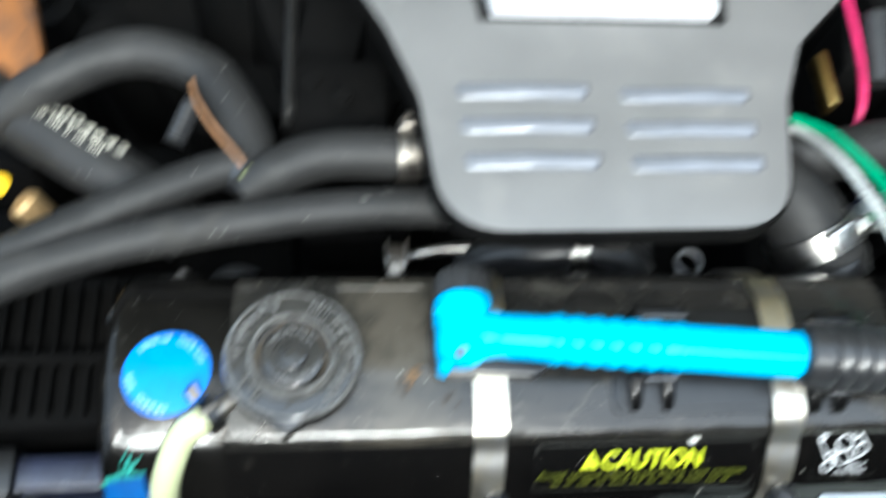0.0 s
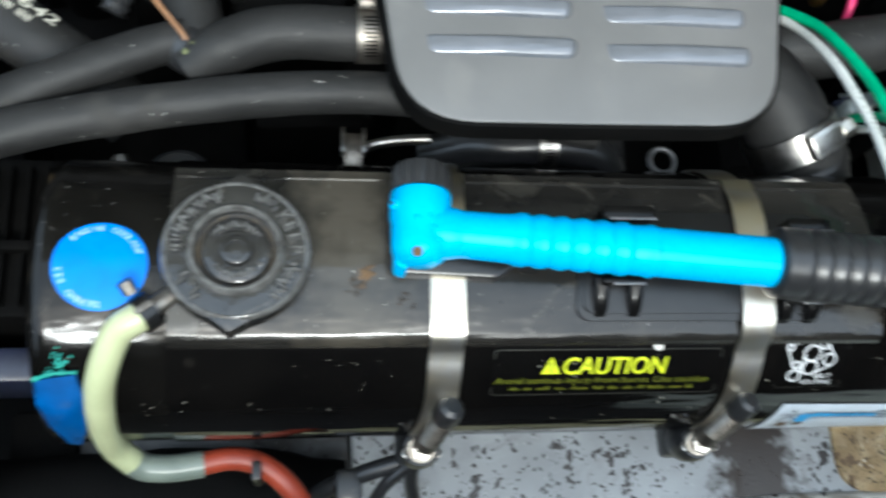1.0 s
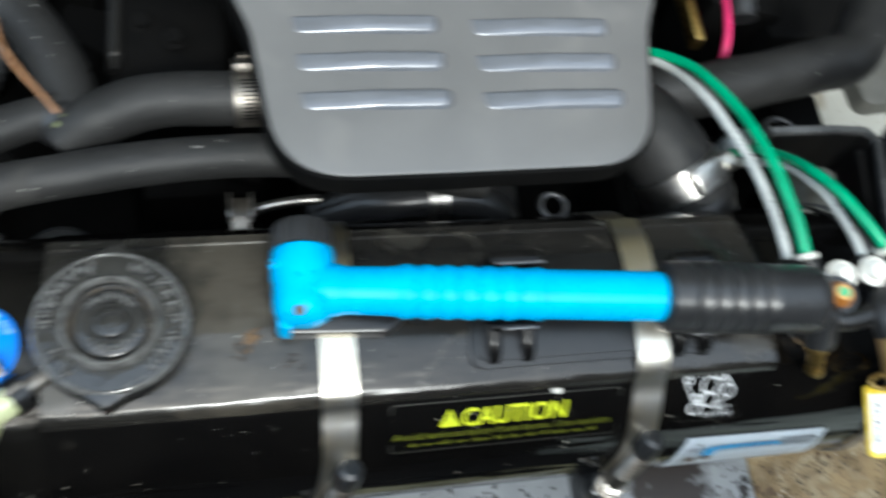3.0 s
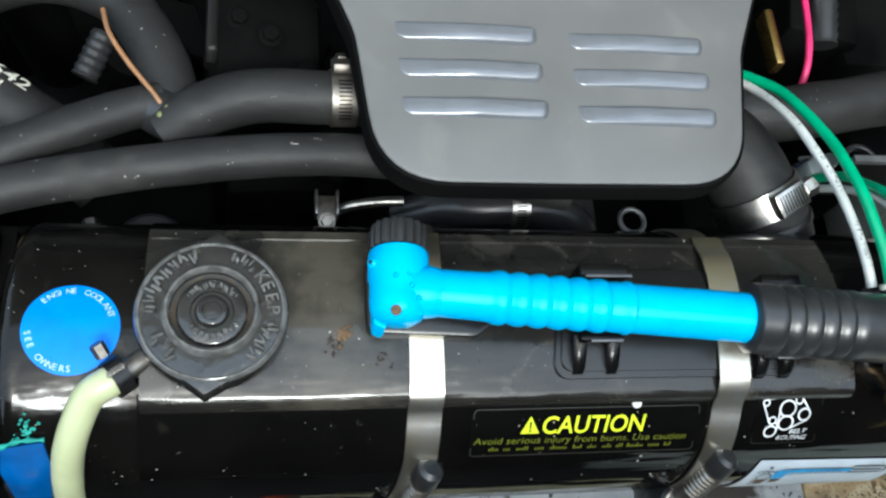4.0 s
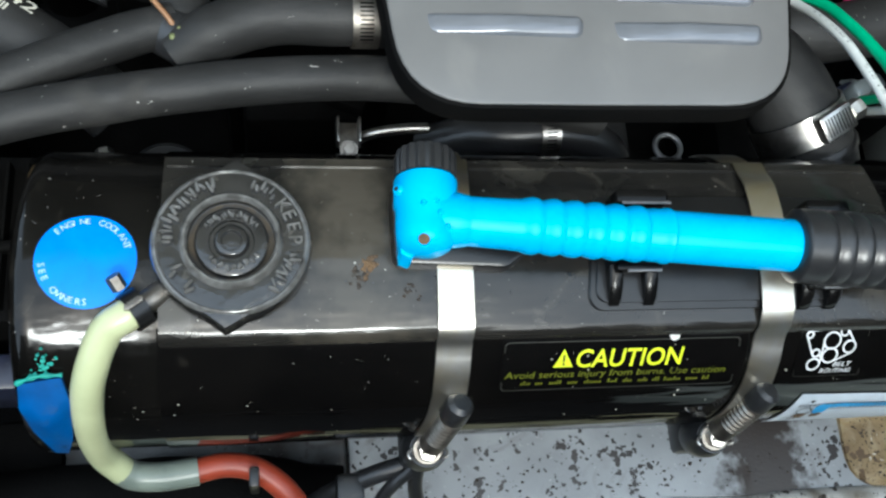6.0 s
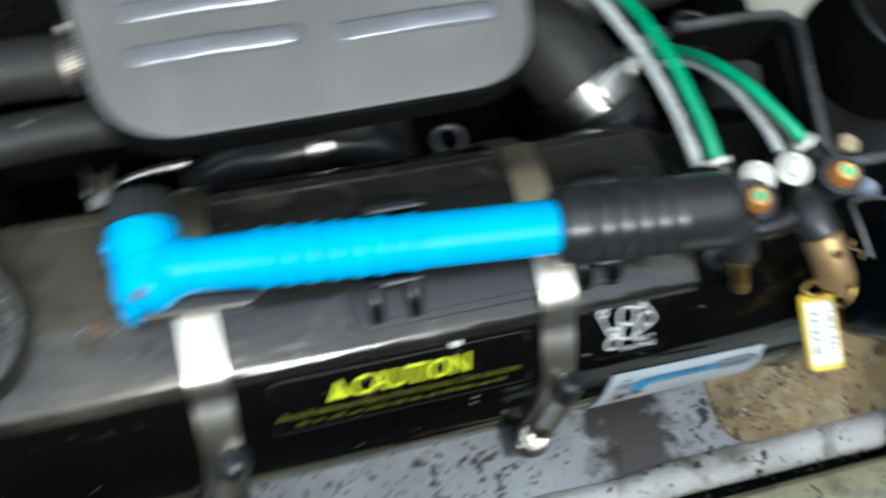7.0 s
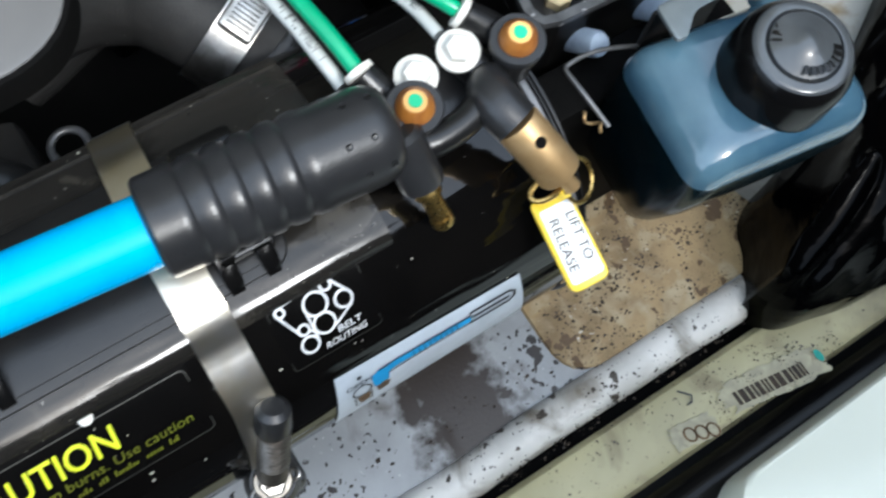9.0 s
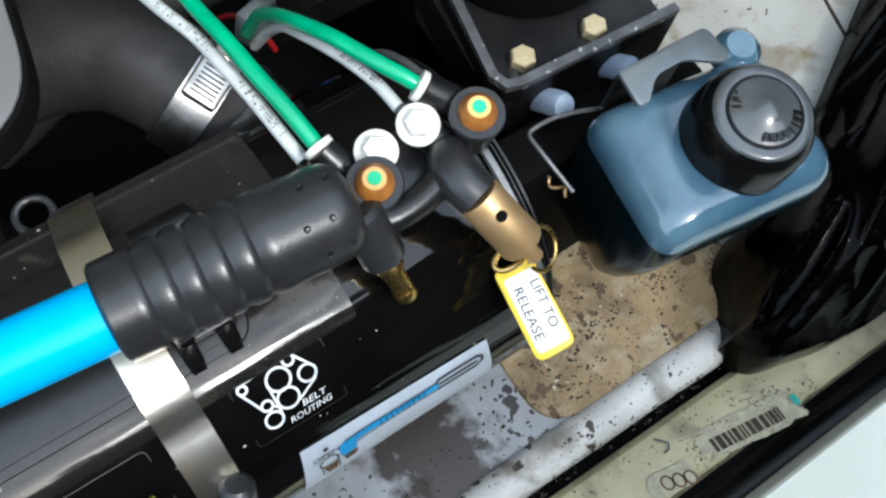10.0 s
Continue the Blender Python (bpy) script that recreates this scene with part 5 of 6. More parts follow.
hose("rubber_hose", "thick black rubber hose running along behind the tank", [(-0.33, 0.010, 0.100), (-0.26, 0.055, 0.104), (-0.1990, 0.0890, 0.108), (-0.1575, 0.1070, 0.108), (-0.0900, 0.1226, 0.108), (-0.0250, 0.1300, 0.108), (0.030, 0.1290, 0.104), (0.09, 0.125, 0.09)], 0.0092)
hose("rubber_hose", "black rubber hose slanting up to the tee joint", [(-0.33, 0.025, 0.090), (-0.26, 0.070, 0.097), (-0.2013, 0.1010, 0.102), (-0.1600, 0.1240, 0.104), (-0.1155, 0.1455, 0.104), (-0.0900, 0.1560, 0.103)], 0.0088)
hose("rubber_hose", "short thick black hose clamped under the cover", [(-0.0900, 0.1400, 0.103), (-0.0760, 0.1480, 0.108), (-0.0550, 0.1555, 0.110), (-0.0200, 0.1570, 0.110), (0.030, 0.155, 0.108)], lambda t: 0.0085 + 0.0030 * min(1, t * 4))
hose("rubber_hose", "arched black rubber hose joining the tee from behind", [(-0.25, 0.180, 0.050), (-0.205, 0.200, 0.080), (-0.1754, 0.2130, 0.092), (-0.1446, 0.2230, 0.095), (-0.1130, 0.2130, 0.095), (-0.0960, 0.1880, 0.098), (-0.0860, 0.1600, 0.100), (-0.083, 0.147, 0.098)], 0.0115)
solid("paint_mark", tube([(-0.0905, 0.1432, 0.1115), (-0.0880, 0.1445, 0.1128), (-0.0860, 0.1470, 0.1135)], lambda t: 0.0013 + 0.0005 * math.sin(9 * t), 10, 6, lumps=0.5), "green_mark", "yellow green paint dab on the hose end", "paint mark")
solid("hose_joint", lathe([(-0.010, 0.006), (-0.008, 0.0105), (0.010, 0.0115), (0.014, 0.008)], (-0.088, 0.150, 0.102), (0.6, -0.4, 0.1), 24), "rubber", "black moulded hose tee joint", "hose joint")
printed = thing("printed_hose", "thick dark hose with cream printed characters", "hose", (-0.19, 0.19, 0.05))
PH = [(-0.255, 0.330, 0.060), (-0.252, 0.270, 0.066), (-0.2380, 0.2310, 0.069), (-0.2060, 0.2010, 0.070), (-0.1740, 0.1790, 0.070), (-0.1450, 0.1600, 0.066), (-0.12, 0.143, 0.05)]
part("hose_wall", tube(PH, 0.0150, 28, 10, lumps=0.04), "hose", printed)
pa, pb = Vector((-0.2020, 0.2030, 0.0856)), Vector((-0.1450, 0.1640, 0.0832))
pdv = (pb - pa).normalized()
pw = Vector((0, 0, 1)).cross(pdv).normalized()
code = bmesh.new()
rr = random.Random(7)
for row, (off, hh, start, end) in enumerate(((-0.0012, 0.0034, 0.008, 0.052), (-0.0058, 0.0030, 0.014, 0.050))):
    s = start
    while s < end:
        w = hh * rr.uniform(0.14, 0.34)
        zf = 0.0008 - ((off) ** 2) * 30
        q = [pa + pdv * (s + a) + pw * (off + b) + Vector((0, 0, zf)) for a, b in ((0, -hh / 2), (w, -hh / 2), (w, hh / 2), (0, hh / 2))]
        code.faces.new([code.verts.new(p) for p in q])
        s += w + hh * (0.22 if rr.random() > 0.15 else 0.9)
part("lettering", letters("02-004642", 0.0050, lambda a, b: pa + pdv * (0.004 + a) + pw * (0.0022 + b) + Vector((0, 0, 0.0008 - (0.0022 + b) ** 2 * 30)), width=0.058, bold=0.01), "hose_print", printed, "cream printed characters", smooth=None)
tagged(part("small_print", code, "hose_print", printed, "worn cream print"), kind="stuff")


def band_clamp(at, direction, radius, width, label, screw_at, steel="steel", screw_dir=None):
    """A worm-drive clamp: band, slotted stretch, housing and screw head."""
    ob = thing("hose_clamp", label, "clamp", at)
    d = Vector(direction).normalized()
    h = width / 2
    part("band", lathe([(-h, radius), (-h, radius + 0.0008), (h, radius + 0.0008), (h, radius)], at, d, 48, closed=False), steel, ob)
    s = Vector(screw_at)
    rad = (s - Vector(at))
    rad = (rad - d * rad.dot(d)).normalized()
    tang = d.cross(rad).normalized()
    m = Matrix((tang, d, rad)).transposed().to_4x4()
    mid = Vector(at) + rad * (radius + 0.0024)
    big = 1.4 if radius > 0.015 else 1.0
    hb = box((-0.0065 * big, -h * 0.9, -0.0022), (0.0065 * big, h * 0.9, 0.0022 * big), 0.0012)
    for v in hb.verts:
        v.co = mid + m.to_3x3() @ v.co
    part("housing", hb, steel, ob)
    turn = 0.0016 / radius
    for k in range(9 if big > 1 else 0):
        sb = box((-0.00028, -h * 0.62, -0.0001), (0.00028, h * 0.62, 0.0003), 0)
        for v in sb.verts:
            v.co = mid + m.to_3x3() @ (v.co + Vector(((k - 4) * 0.0017, 0, 0.0022 * big)))
        part("slot", sb, "bracket", ob, smooth=None)
    for k in range(11 if big == 1.0 else 0):
        a = 0.0085 * big / radius + turn * k
        rk = (rad * math.cos(a) + tang * math.sin(a))
        sb = box((-0.00028, -h * 0.5, -0.0001), (0.00028, h * 0.5, 0.0002), 0)
        mk = Matrix((d.cross(rk), d, rk)).transposed()
        for v in sb.verts:
            v.co = Vector(at) + rk * (radius + 0.0009) + mk @ v.co
        part("slot", sb, "engine", ob, smooth=None)
    part("screw_head", lathe([(0, 0.0032 * big), (0.004, 0.0036 * big), (0.0062, 0.0036 * big), (0.0068, 0.003 * big)], mid - tang * 0.006 * big, -tang, 6), steel, ob, smooth=None)
    return ob


band_clamp((-0.0145, 0.1572, 0.110), (1, 0.03, 0), 0.0117, 0.0110, "steel worm clamp on the short hose beside the cover", (-0.0145, 0.1720, 0.1250), "dull_steel")
# big elbow beside the cover
hose("elbow_hose", "wide black rubber elbow hose beside the cover", [(0.110, 0.168, 0.078), (0.148, 0.166, 0.086), (0.172, 0.156, 0.0885), (0.1838, 0.1430, 0.087), (0.1935, 0.1275, 0.081), (0.2025, 0.1140, 0.072), (0.207, 0.105, 0.060), (0.209, 0.099, 0.03)], 0.0208, lumps=0.02)
band_clamp((0.1935, 0.1275, 0.0810), (0.50, -0.76, -0.42), 0.0217, 0.0138, "bright steel worm clamp on the elbow hose", (0.1960, 0.1167, 0.1086), "steel")
solid("pipe_stub", lathe([(0, 0.0215), (0.0015, 0.0225), (0.004, 0.0225), (0.005, 0.0205), (0.04, 0.0205)], (0.1985, 0.1205, 0.0765), (0.42, -0.66, -0.6), 32), "bracket", "black pipe end under the elbow hose", "pipe")
hose("rubber_hose", "black rubber hose crossing towards the fender", [(0.12, 0.172, 0.045), (0.16, 0.178, 0.060), (0.1954, 0.1832, 0.068), (0.2350, 0.1863, 0.070), (0.3030, 0.2006, 0.070), (0.3241, 0.2056, 0.070), (0.3380, 0.2205, 0.070), (0.3485, 0.2359, 0.070)], lambda t: 0.0140 + 0.002 * t)
# small pipes in the shade between tank and cover
hose("small_hose", "thin black hose in the shade behind the tank", [(0.018, 0.128, 0.050), (0.036, 0.127, 0.064), (0.054, 0.1235, 0.072), (0.085, 0.1240, 0.072), (0.105, 0.118, 0.060), (0.112, 0.105, 0.03)], 0.0092, "rubber")
band_clamp((0.0705, 0.1245, 0.0730), (1, 0.05, 0), 0.0098, 0.0088, "small steel clamp on the thin hose", (0.0705, 0.1400, 0.085), "steel")
solid("metal_pipe", tube([(-0.016, 0.1225, 0.066), (-0.008, 0.1240, 0.071), (0.006, 0.1250, 0.074), (0.016, 0.1255, 0.074)], 0.0024, 14), "steel", "thin bright metal pipe behind the tank", "pipe")
bolt("hex_bolt", (-0.0195, 0.1135, 0.0760), (0, -0.3, 1), 0.0030, "dull_steel", "small bright bolt behind the tank", 0.0040, "dull_steel")
clip = thing("pipe_clip", "bright bent steel clip on the pipe behind the tank", "clip", (-0.0185, 0.1230, 0.070))
part("clip_plate", box((-0.0245, 0.1170, 0.0700), (-0.0135, 0.1290, 0.0712), 0.0004), "dull_steel", clip)
for x in (-0.0245, -0.0150):
    part("clip_side", box((x, 0.1170, 0.0700), (x + 0.0012, 0.1290, 0.0775), 0.0004), "steel", clip)
eye = solid("lifting_eye", tube([Vector((0.1264, 0.1159, 0.0781)) + Vector((0.0062 * math.cos(0.5 * k), 0.0062 * math.sin(0.5 * k), 0)) for k in range(14)], 0.0013, 10, 4), "bare_edge", "dark steel ring behind the tank", "ring")
solid("sump_block", box((0.086, 0.105, -0.11), (0.115, 0.145, 0.066), 0.005), "hose", "dark grey block behind the tank", "engine part")
solid("round_canister", lathe([(-0.1, 0.017), (0.004, 0.017), (0.006, 0.015)], (-0.0960, 0.1050, 0.058), (0, -0.1, 1), 36), "rubber", "black round canister behind the tank", "canister")
band_clamp((-0.1180, 0.1020, 0.0600), (1, 0.2, 0), 0.0105, 0.010, "dull steel clamp in the shade behind the tank", (-0.118, 0.099, 0.09), "steel")
hose("small_hose", "dark hose stub behind the tank", [(-0.150, 0.096, 0.05), (-0.125, 0.1010, 0.0595), (-0.105, 0.105, 0.0600)], 0.0104, "rubber")

# ---- right side: bracket, drum, reservoir ----
brk = thing("mounting_bracket", "black painted steel mounting bracket with a raised scuffed lip", "bracket", (0.31, 0.095, 0.08))
part("shelf", slab(rounded([(0.2735, 0.0600, 0.008), (0.3490, 0.0562, 0.004), (0.3560, 0.1280, 0.004), (0.2830, 0.1320, 0.006)]), 0.0985, 0.1005), "bracket", brk)
lip = [(0.2310, 0.1345), (0.2650, 0.1352), (0.2830, 0.1340), (0.2868, 0.1300), (0.2740, 0.0680), (0.2765, 0.0610), (0.2830, 0.0590), (0.3490, 0.0558)]
bm = bmesh.new()
ins = [Vector(p) for p in lip]
rows = []
for i, p in enumerate(ins):
    d = (ins[min(i + 1, len(ins) - 1)] - ins[max(i - 1, 0)]).normalized()
    nn2 = Vector((-d.y, d.x)) * 0.0034
    rows.append([bm.verts.new((*q, zz)) for q, zz in ((p, 0.1075), (p + nn2, 0.1075), (p + nn2, 0.111), (p, 0.111))])
for a, b in zip(rows, rows[1:]):
    for k in range(4):
        bm.faces.new((a[k], a[(k + 1) % 4], b[(k + 1) % 4], b[k]))
bm.faces.new(rows[0])
bm.faces.new(rows[-1][::-1])
part("lip", bm, "lip_edge", brk, "scuffed grey raised lip", smooth=None)
wl = bmesh.new()
rows = []
for p in ins:
    rows.append([wl.verts.new((p.x, p.y, zz)) for zz in (0.075, 0.1080)])
for a, b in zip(rows, rows[1:]):
    wl.faces.new((a[0], b[0], b[1], a[1]))
bmesh.ops.solidify(wl, geom=wl.faces[:], thickness=0.0015)
part("web", wl, "bracket", brk, smooth=None)
part("leg", box((0.283, 0.068, -0.075), (0.300, 0.090, 0.0985), 0.003), "bracket", brk)
part("leg", box((0.340, 0.100, -0.075), (0.356, 0.122, 0.0985), 0.003), "bracket", brk)
bolt("brass_bolt", (0.2925, 0.0715, 0.1005), (0, 0, 1), 0.0048, "pale_zinc", "yellowed zinc hex bolt on the black bracket", group="bracket bolts", thick=0.0045)
bolt("brass_bolt", (0.3225, 0.0690, 0.1005), (0, 0, 1), 0.0048, "pale_zinc", "yellowed zinc hex bolt on the black bracket", group="bracket bolts", thick=0.0045)
drum = thing("black_drum", "black open drum mounted on the bracket", "drum", (0.322, 0.112, 0.1))
part("drum_wall", lathe([(0, 0.0330), (0.003, 0.0345), (0.040, 0.0350), (0.045, 0.0350), (0.0455, 0.0335), (0.020, 0.0320), (0.018, 0.002)], (0.3220, 0.1130, 0.1006), (0.02, 0.0, 1), 56), "engine", drum)
part("drum_rim", lathe([(0.0435, 0.0350), (0.0440, 0.0362), (0.0460, 0.0362), (0.0465, 0.0350)], (0.3220, 0.1130, 0.1006), (0.02, 0.0, 1), 56, closed=False), "bracket", drum)
for x, y in ((0.2940, 0.0570), (0.3240, 0.0560)):
    s = thing("bracket_stud", "pale blue painted stud under the bracket lip", "stud", (x, y, 0.085), "studs under the bracket")
    part("stud_body", lathe([(-0.006, 0.0048), (0.010, 0.0048), (0.012, 0.004)], (x, y, 0.094), (0, -0.7, 0.7), 20), "stud_blue", s)

res = thing("fluid_reservoir", "blue grey plastic fluid reservoir with a dark lower body", "reservoir", (0.315, 0.005, -0.05))
rm = Matrix.Translation((0.3150, 0.0060, 0)) @ pose(0, 0, 0, 0, 0, -8)
top_ol = [rm @ Vector((*p, 0)) for p in rounded([(-0.0325, -0.0265, 0.010), (0.0385, -0.0265, 0.012), (0.0385, 0.0265, 0.012), (-0.0325, 0.0265, 0.010)], 12)]


def loft(outline, levels):
    """An outline carried up through (z, scale, dx, dy) levels."""
    bm = bmesh.new()
    pts = [Vector(p[:2]) for p in outline]
    mid = sum(pts, Vector((0, 0))) / len(pts)
    rings = [[bm.verts.new((*(mid + (p - mid) * s + Vector((dx, dy))), zz)) for p in pts] for zz, s, dx, dy in levels]
    for a, b in zip(rings, rings[1:]):
        for i in range(len(pts)):
            bm.faces.new((a[i], a[(i + 1) % len(pts)], b[(i + 1) % len(pts)], b[i]))
    bm.faces.new(rings[0][::-1])
    bm.faces.new(rings[-1])
    return bm


# the sides' shade is in this part's colour, the top keeps the lit one
part("lower_body", loft(top_ol, [(0.040, 0.60, 0.004, 0.014), (0.043, 0.72, 0.004, 0.013), (0.050, 0.81, 0.003, 0.011), (0.062, 0.88, 0.002, 0.008), (0.085, 0.95, 0.0, 0.003), (0.106, 0.988, 0.0, 0.0), (0.1140, 0.982, 0.0, 0.0)]), "reservoir_low", res, "lower body with fluid and side shade in its dark colour")
part("upper_body", loft(top_ol, [(0.1134, 0.985, 0, 0), (0.1165, 0.978, 0, 0), (0.1195, 0.952, 0, 0), (0.1222, 0.908, 0, 0), (0.1244, 0.845, 0, 0), (0.1260, 0.77, 0, 0), (0.1270, 0.68, 0, 0), (0.1274, 0.58, 0, 0)]), "reservoir", res)
RC = Vector((0.3215, 0.0022, 0.1255))
rd = Vector((-0.06, -0.08, 1)).normalized()
part("neck", lathe([(-0.002, 0.0185), (0.004, 0.0180), (0.006, 0.016)], RC, rd, 40), "reservoir", res)
part("shoulder_bump", lathe([(-0.006, 0.0085), (-0.001, 0.0080), (0.002, 0.0050)], RC + Vector((0.024, 0.026, 0.0)), rd, 28), "reservoir", res)
rcap = thing("reservoir_cap", "black ribbed screw cap with raised worn lettering on the reservoir", "cap", RC)
part("grip_skirt", lathe([(0.0005, 0.0186), (0.0010, 0.0196), (0.0145, 0.0186), (0.0180, 0.0172), (0.0200, 0.0156)], RC, rd, 168, flute=14, depth=0.006), "black_skirt", rcap)
part("cap_top", lathe([(0.0190, 0.0160), (0.0206, 0.0152), (0.0210, 0.0144), (0.0210, 0.0121), (0.0192, 0.0118), (0.0192, 0.0112), (0.0215, 0.0109), (0.0224, 0.0085), (0.0231, 0.0055), (0.0238, 0.0042), (0.0246, 0.0022), (0.0249, 0.0005)], RC, rd, 56), "cap_worn", rcap, "grey worn top with a domed centre")
for start, span, n, seed in ((150, 120, 8, 1), (-30, 110, 8, 2)):
    rq = random.Random(seed)
    for i in range(n):
        a = radians(start - span * (i + 0.5) / n)
        c, s = math.cos(a), math.sin(a)
        w = rq.uniform(0.0004, 0.0009)
        o = RC + rd * 0.0222
        q = [o + Vector((c * r - s * t, s * r + c * t, (0.0108 - r) * 0.18)) for r, t in ((0.0078, -w), (0.0106, -w), (0.0106, w), (0.0078, w))]
        mk = bmesh.new()
        mk.faces.new([mk.verts.new(p) for p in q])
        bmesh.ops.solidify(mk, geom=mk.faces[:], thickness=-0.0006)
        part("raised_mark", mk, "cap", rcap, smooth=None)
tab = thing("bracket_tab", "galvanised steel tab hooked over the reservoir shoulder", "tab", (0.315, 0.033, 0.125))
tab_ol = rounded([(0.2985, 0.0385, 0.002), (0.2965, 0.0255, 0.002), (0.3000, 0.0248, 0.002), (0.3080, 0.0315, 0.010), (0.3200, 0.0315, 0.010), (0.3310, 0.0235, 0.004), (0.3345, 0.0260, 0.003), (0.3340, 0.0375, 0.003)])
part("sheet", slab(tab_ol, 0.1325, 0.1340, 0.0004), "galv", tab)
part("back_leg", box((0.299, 0.0375, 0.085), (0.333, 0.0392, 0.1300), 0.0006), "bracket", tab)
part("wire_hook", tube([(0.2690, 0.0170, 0.118), (0.2668, 0.0290, 0.122), (0.2664, 0.0370, 0.1225), (0.2672, 0.0392, 0.1225), (0.2695, 0.0398, 0.1225), (0.2760, 0.0400, 0.122), (0.2850, 0.0390, 0.120), (0.2990, 0.0380, 0.112)], 0.0008, 10, 6), "bare_edge", tab)
solid("splash_shield", box((0.2600, 0.0160, -0.046), (0.2760, 0.056, 0.066), 0.004), "engine", "black splash shield beside the reservoir", "shield")
solid("shield_wall", box((0.2640, 0.0350, -0.046), (0.3560, 0.0545, 0.090), 0.002), "engine", "black shield wall behind the reservoir", "shield")
spring = thing("coil_spring", "small coppery coil spring beside the reservoir", "spring", (0.266, 0.025, 0.11))
part("coil", tube([Vector((0.2665 + 0.0004 * k, 0.0270 - 0.0011 * k, 0.1130)) + Vector((0.0013 * math.cos(1.2 * k), 0, 0.0013 * math.sin(1.2 * k))) for k in range(9)], 0.0005, 8, 4), "bronze", spring)


def draped_bag():
    """A heap of thin black sheeting with long sharp folds, closed underneath."""
    low = spline([(0.356, -0.046, 0), (0.364, -0.063, 0), (0.386, -0.070, 0), (0.407, -0.075, 0), (0.434, -0.076, 0), (0.47, -0.077, 0), (0.66, -0.074, 0)], 26)
    upp = spline([(0.360, -0.044, 0), (0.373, -0.028, 0), (0.386, -0.010, 0), (0.430, 0.006, 0), (0.452, 0.015, 0), (0.480, 0.030, 0), (0.60, 0.095, 0)], 26)
    bm, rows, nt = bmesh.new(), [], 110
    for s in range(len(low)):
        row = []
        fs = s / (len(low) - 1)
        for t in range(nt + 1):
            ft = t / nt
            p = low[s].lerp(upp[s], ft)
            swell = math.sin(math.pi * min(1, ft * 0.86 + 0.07)) ** 0.6
            tall = 0.030 + 0.045 * min(1, fs * 2.4)
            along, across = p.x * 0.90 + p.y * 0.43, p.y * 0.90 - p.x * 0.43
            f1 = (1 - abs(noise.noise(Vector((along * 9 + 2.0 * across, across * 48, 1.7))))) ** 4
            f2 = (1 - abs(noise.noise(Vector((along * 20, across * 84 + 6 * along, 5.1))))) ** 5
            lift = swell * (tall * 0.72 + 0.0150 * f1 + 0.0060 * f2 + 0.006 * noise.noise(p * 22))
            row.append(bm.verts.new((p.x, p.y, -0.040 + 0.018 * ft + lift)))
        rows.append(row)
    for a, b in zip(rows, rows[1:]):
        for t in range(nt):
            bm.faces.new((a[t], b[t], b[t + 1], a[t + 1]))
    edge = [e for e in bm.edges if e.is_boundary]
    new_geom = bmesh.ops.extrude_edge_only(bm, edges=edge)["geom"]
    for g in new_geom:
        if isinstance(g, bmesh.types.BMVert):
            g.co.z = -0.052
    return bm


solid("black_bag", draped_bag(), "bag", "crumpled black polythene bag lying beside the reservoir", "bag", smooth=75)

# black loom and bar below the tank
loom = thing("wiring_loom", "black taped wiring loom under the tank", "wiring", (-0.05, -0.035, -0.04))
part("bar", tube([(-0.20, -0.026, -0.036), (-0.11, -0.022, -0.033), (-0.06, -0.024, -0.034), (-0.022, -0.030, -0.036)], 0.022, 20, 8, lumps=0.12), "engine", loom)
part("cable", tube([(-0.045, -0.034, -0.02), (-0.030, -0.026, 0.015), (-0.012, -0.020, 0.030), (0.004, -0.016, 0.036)], 0.0042, 14, 8), "rubber", loom)
part("cable", tube([(-0.018, -0.050, -0.03), (-0.010, -0.036, 0.010), (-0.004, -0.026, 0.030), (0.006, -0.018, 0.040)], 0.0030, 12, 8), "rubber", loom)
part("cable", tube([(0.014, -0.052, -0.03), (0.012, -0.036, 0.008), (0.008, -0.024, 0.030), (0.008, -0.016, 0.045)], 0.0034, 12, 8), "rubber", loom)
part("clip", box((-0.026, -0.032, 0.018), (-0.014, -0.018, 0.032), 0.002), "plastic", loom)
part("clip", box((-0.062, -0.024, 0.020), (-0.058, -0.016, 0.058), 0.001), "plastic", loom)

# ---- bumper markings ----
LBLX, LBLY = 0.3245, -0.0820
stock = thing("stock_label", "worn stock label with dark bars on the cream bumper carrier", "label", (0.33, -0.085, -0.045))


def on_bumper(u, v):
    return Vector((LBLX + 1.2 * u, LBLY - 0.20 * u + 1.1 * v, -0.0458))


def smear(u0, u1, v0, v1, seed):
    """A worn scrap of paper with a ragged edge."""
    rnd, pts = random.Random(seed), []
    for k in range(64):
        a = 2 * math.pi * k / 64
        c, s2 = math.cos(a), math.sin(a)
        q = 1 / max(abs(c), abs(s2)) ** 0.75 * rnd.uniform(0.86, 1.08)
        pts.append(((u0 + u1) / 2 + (u1 - u0) / 2 * c * q, (v0 + v1) / 2 + (v1 - v0) / 2 * s2 * q))
    return patch(pts, on_bumper)


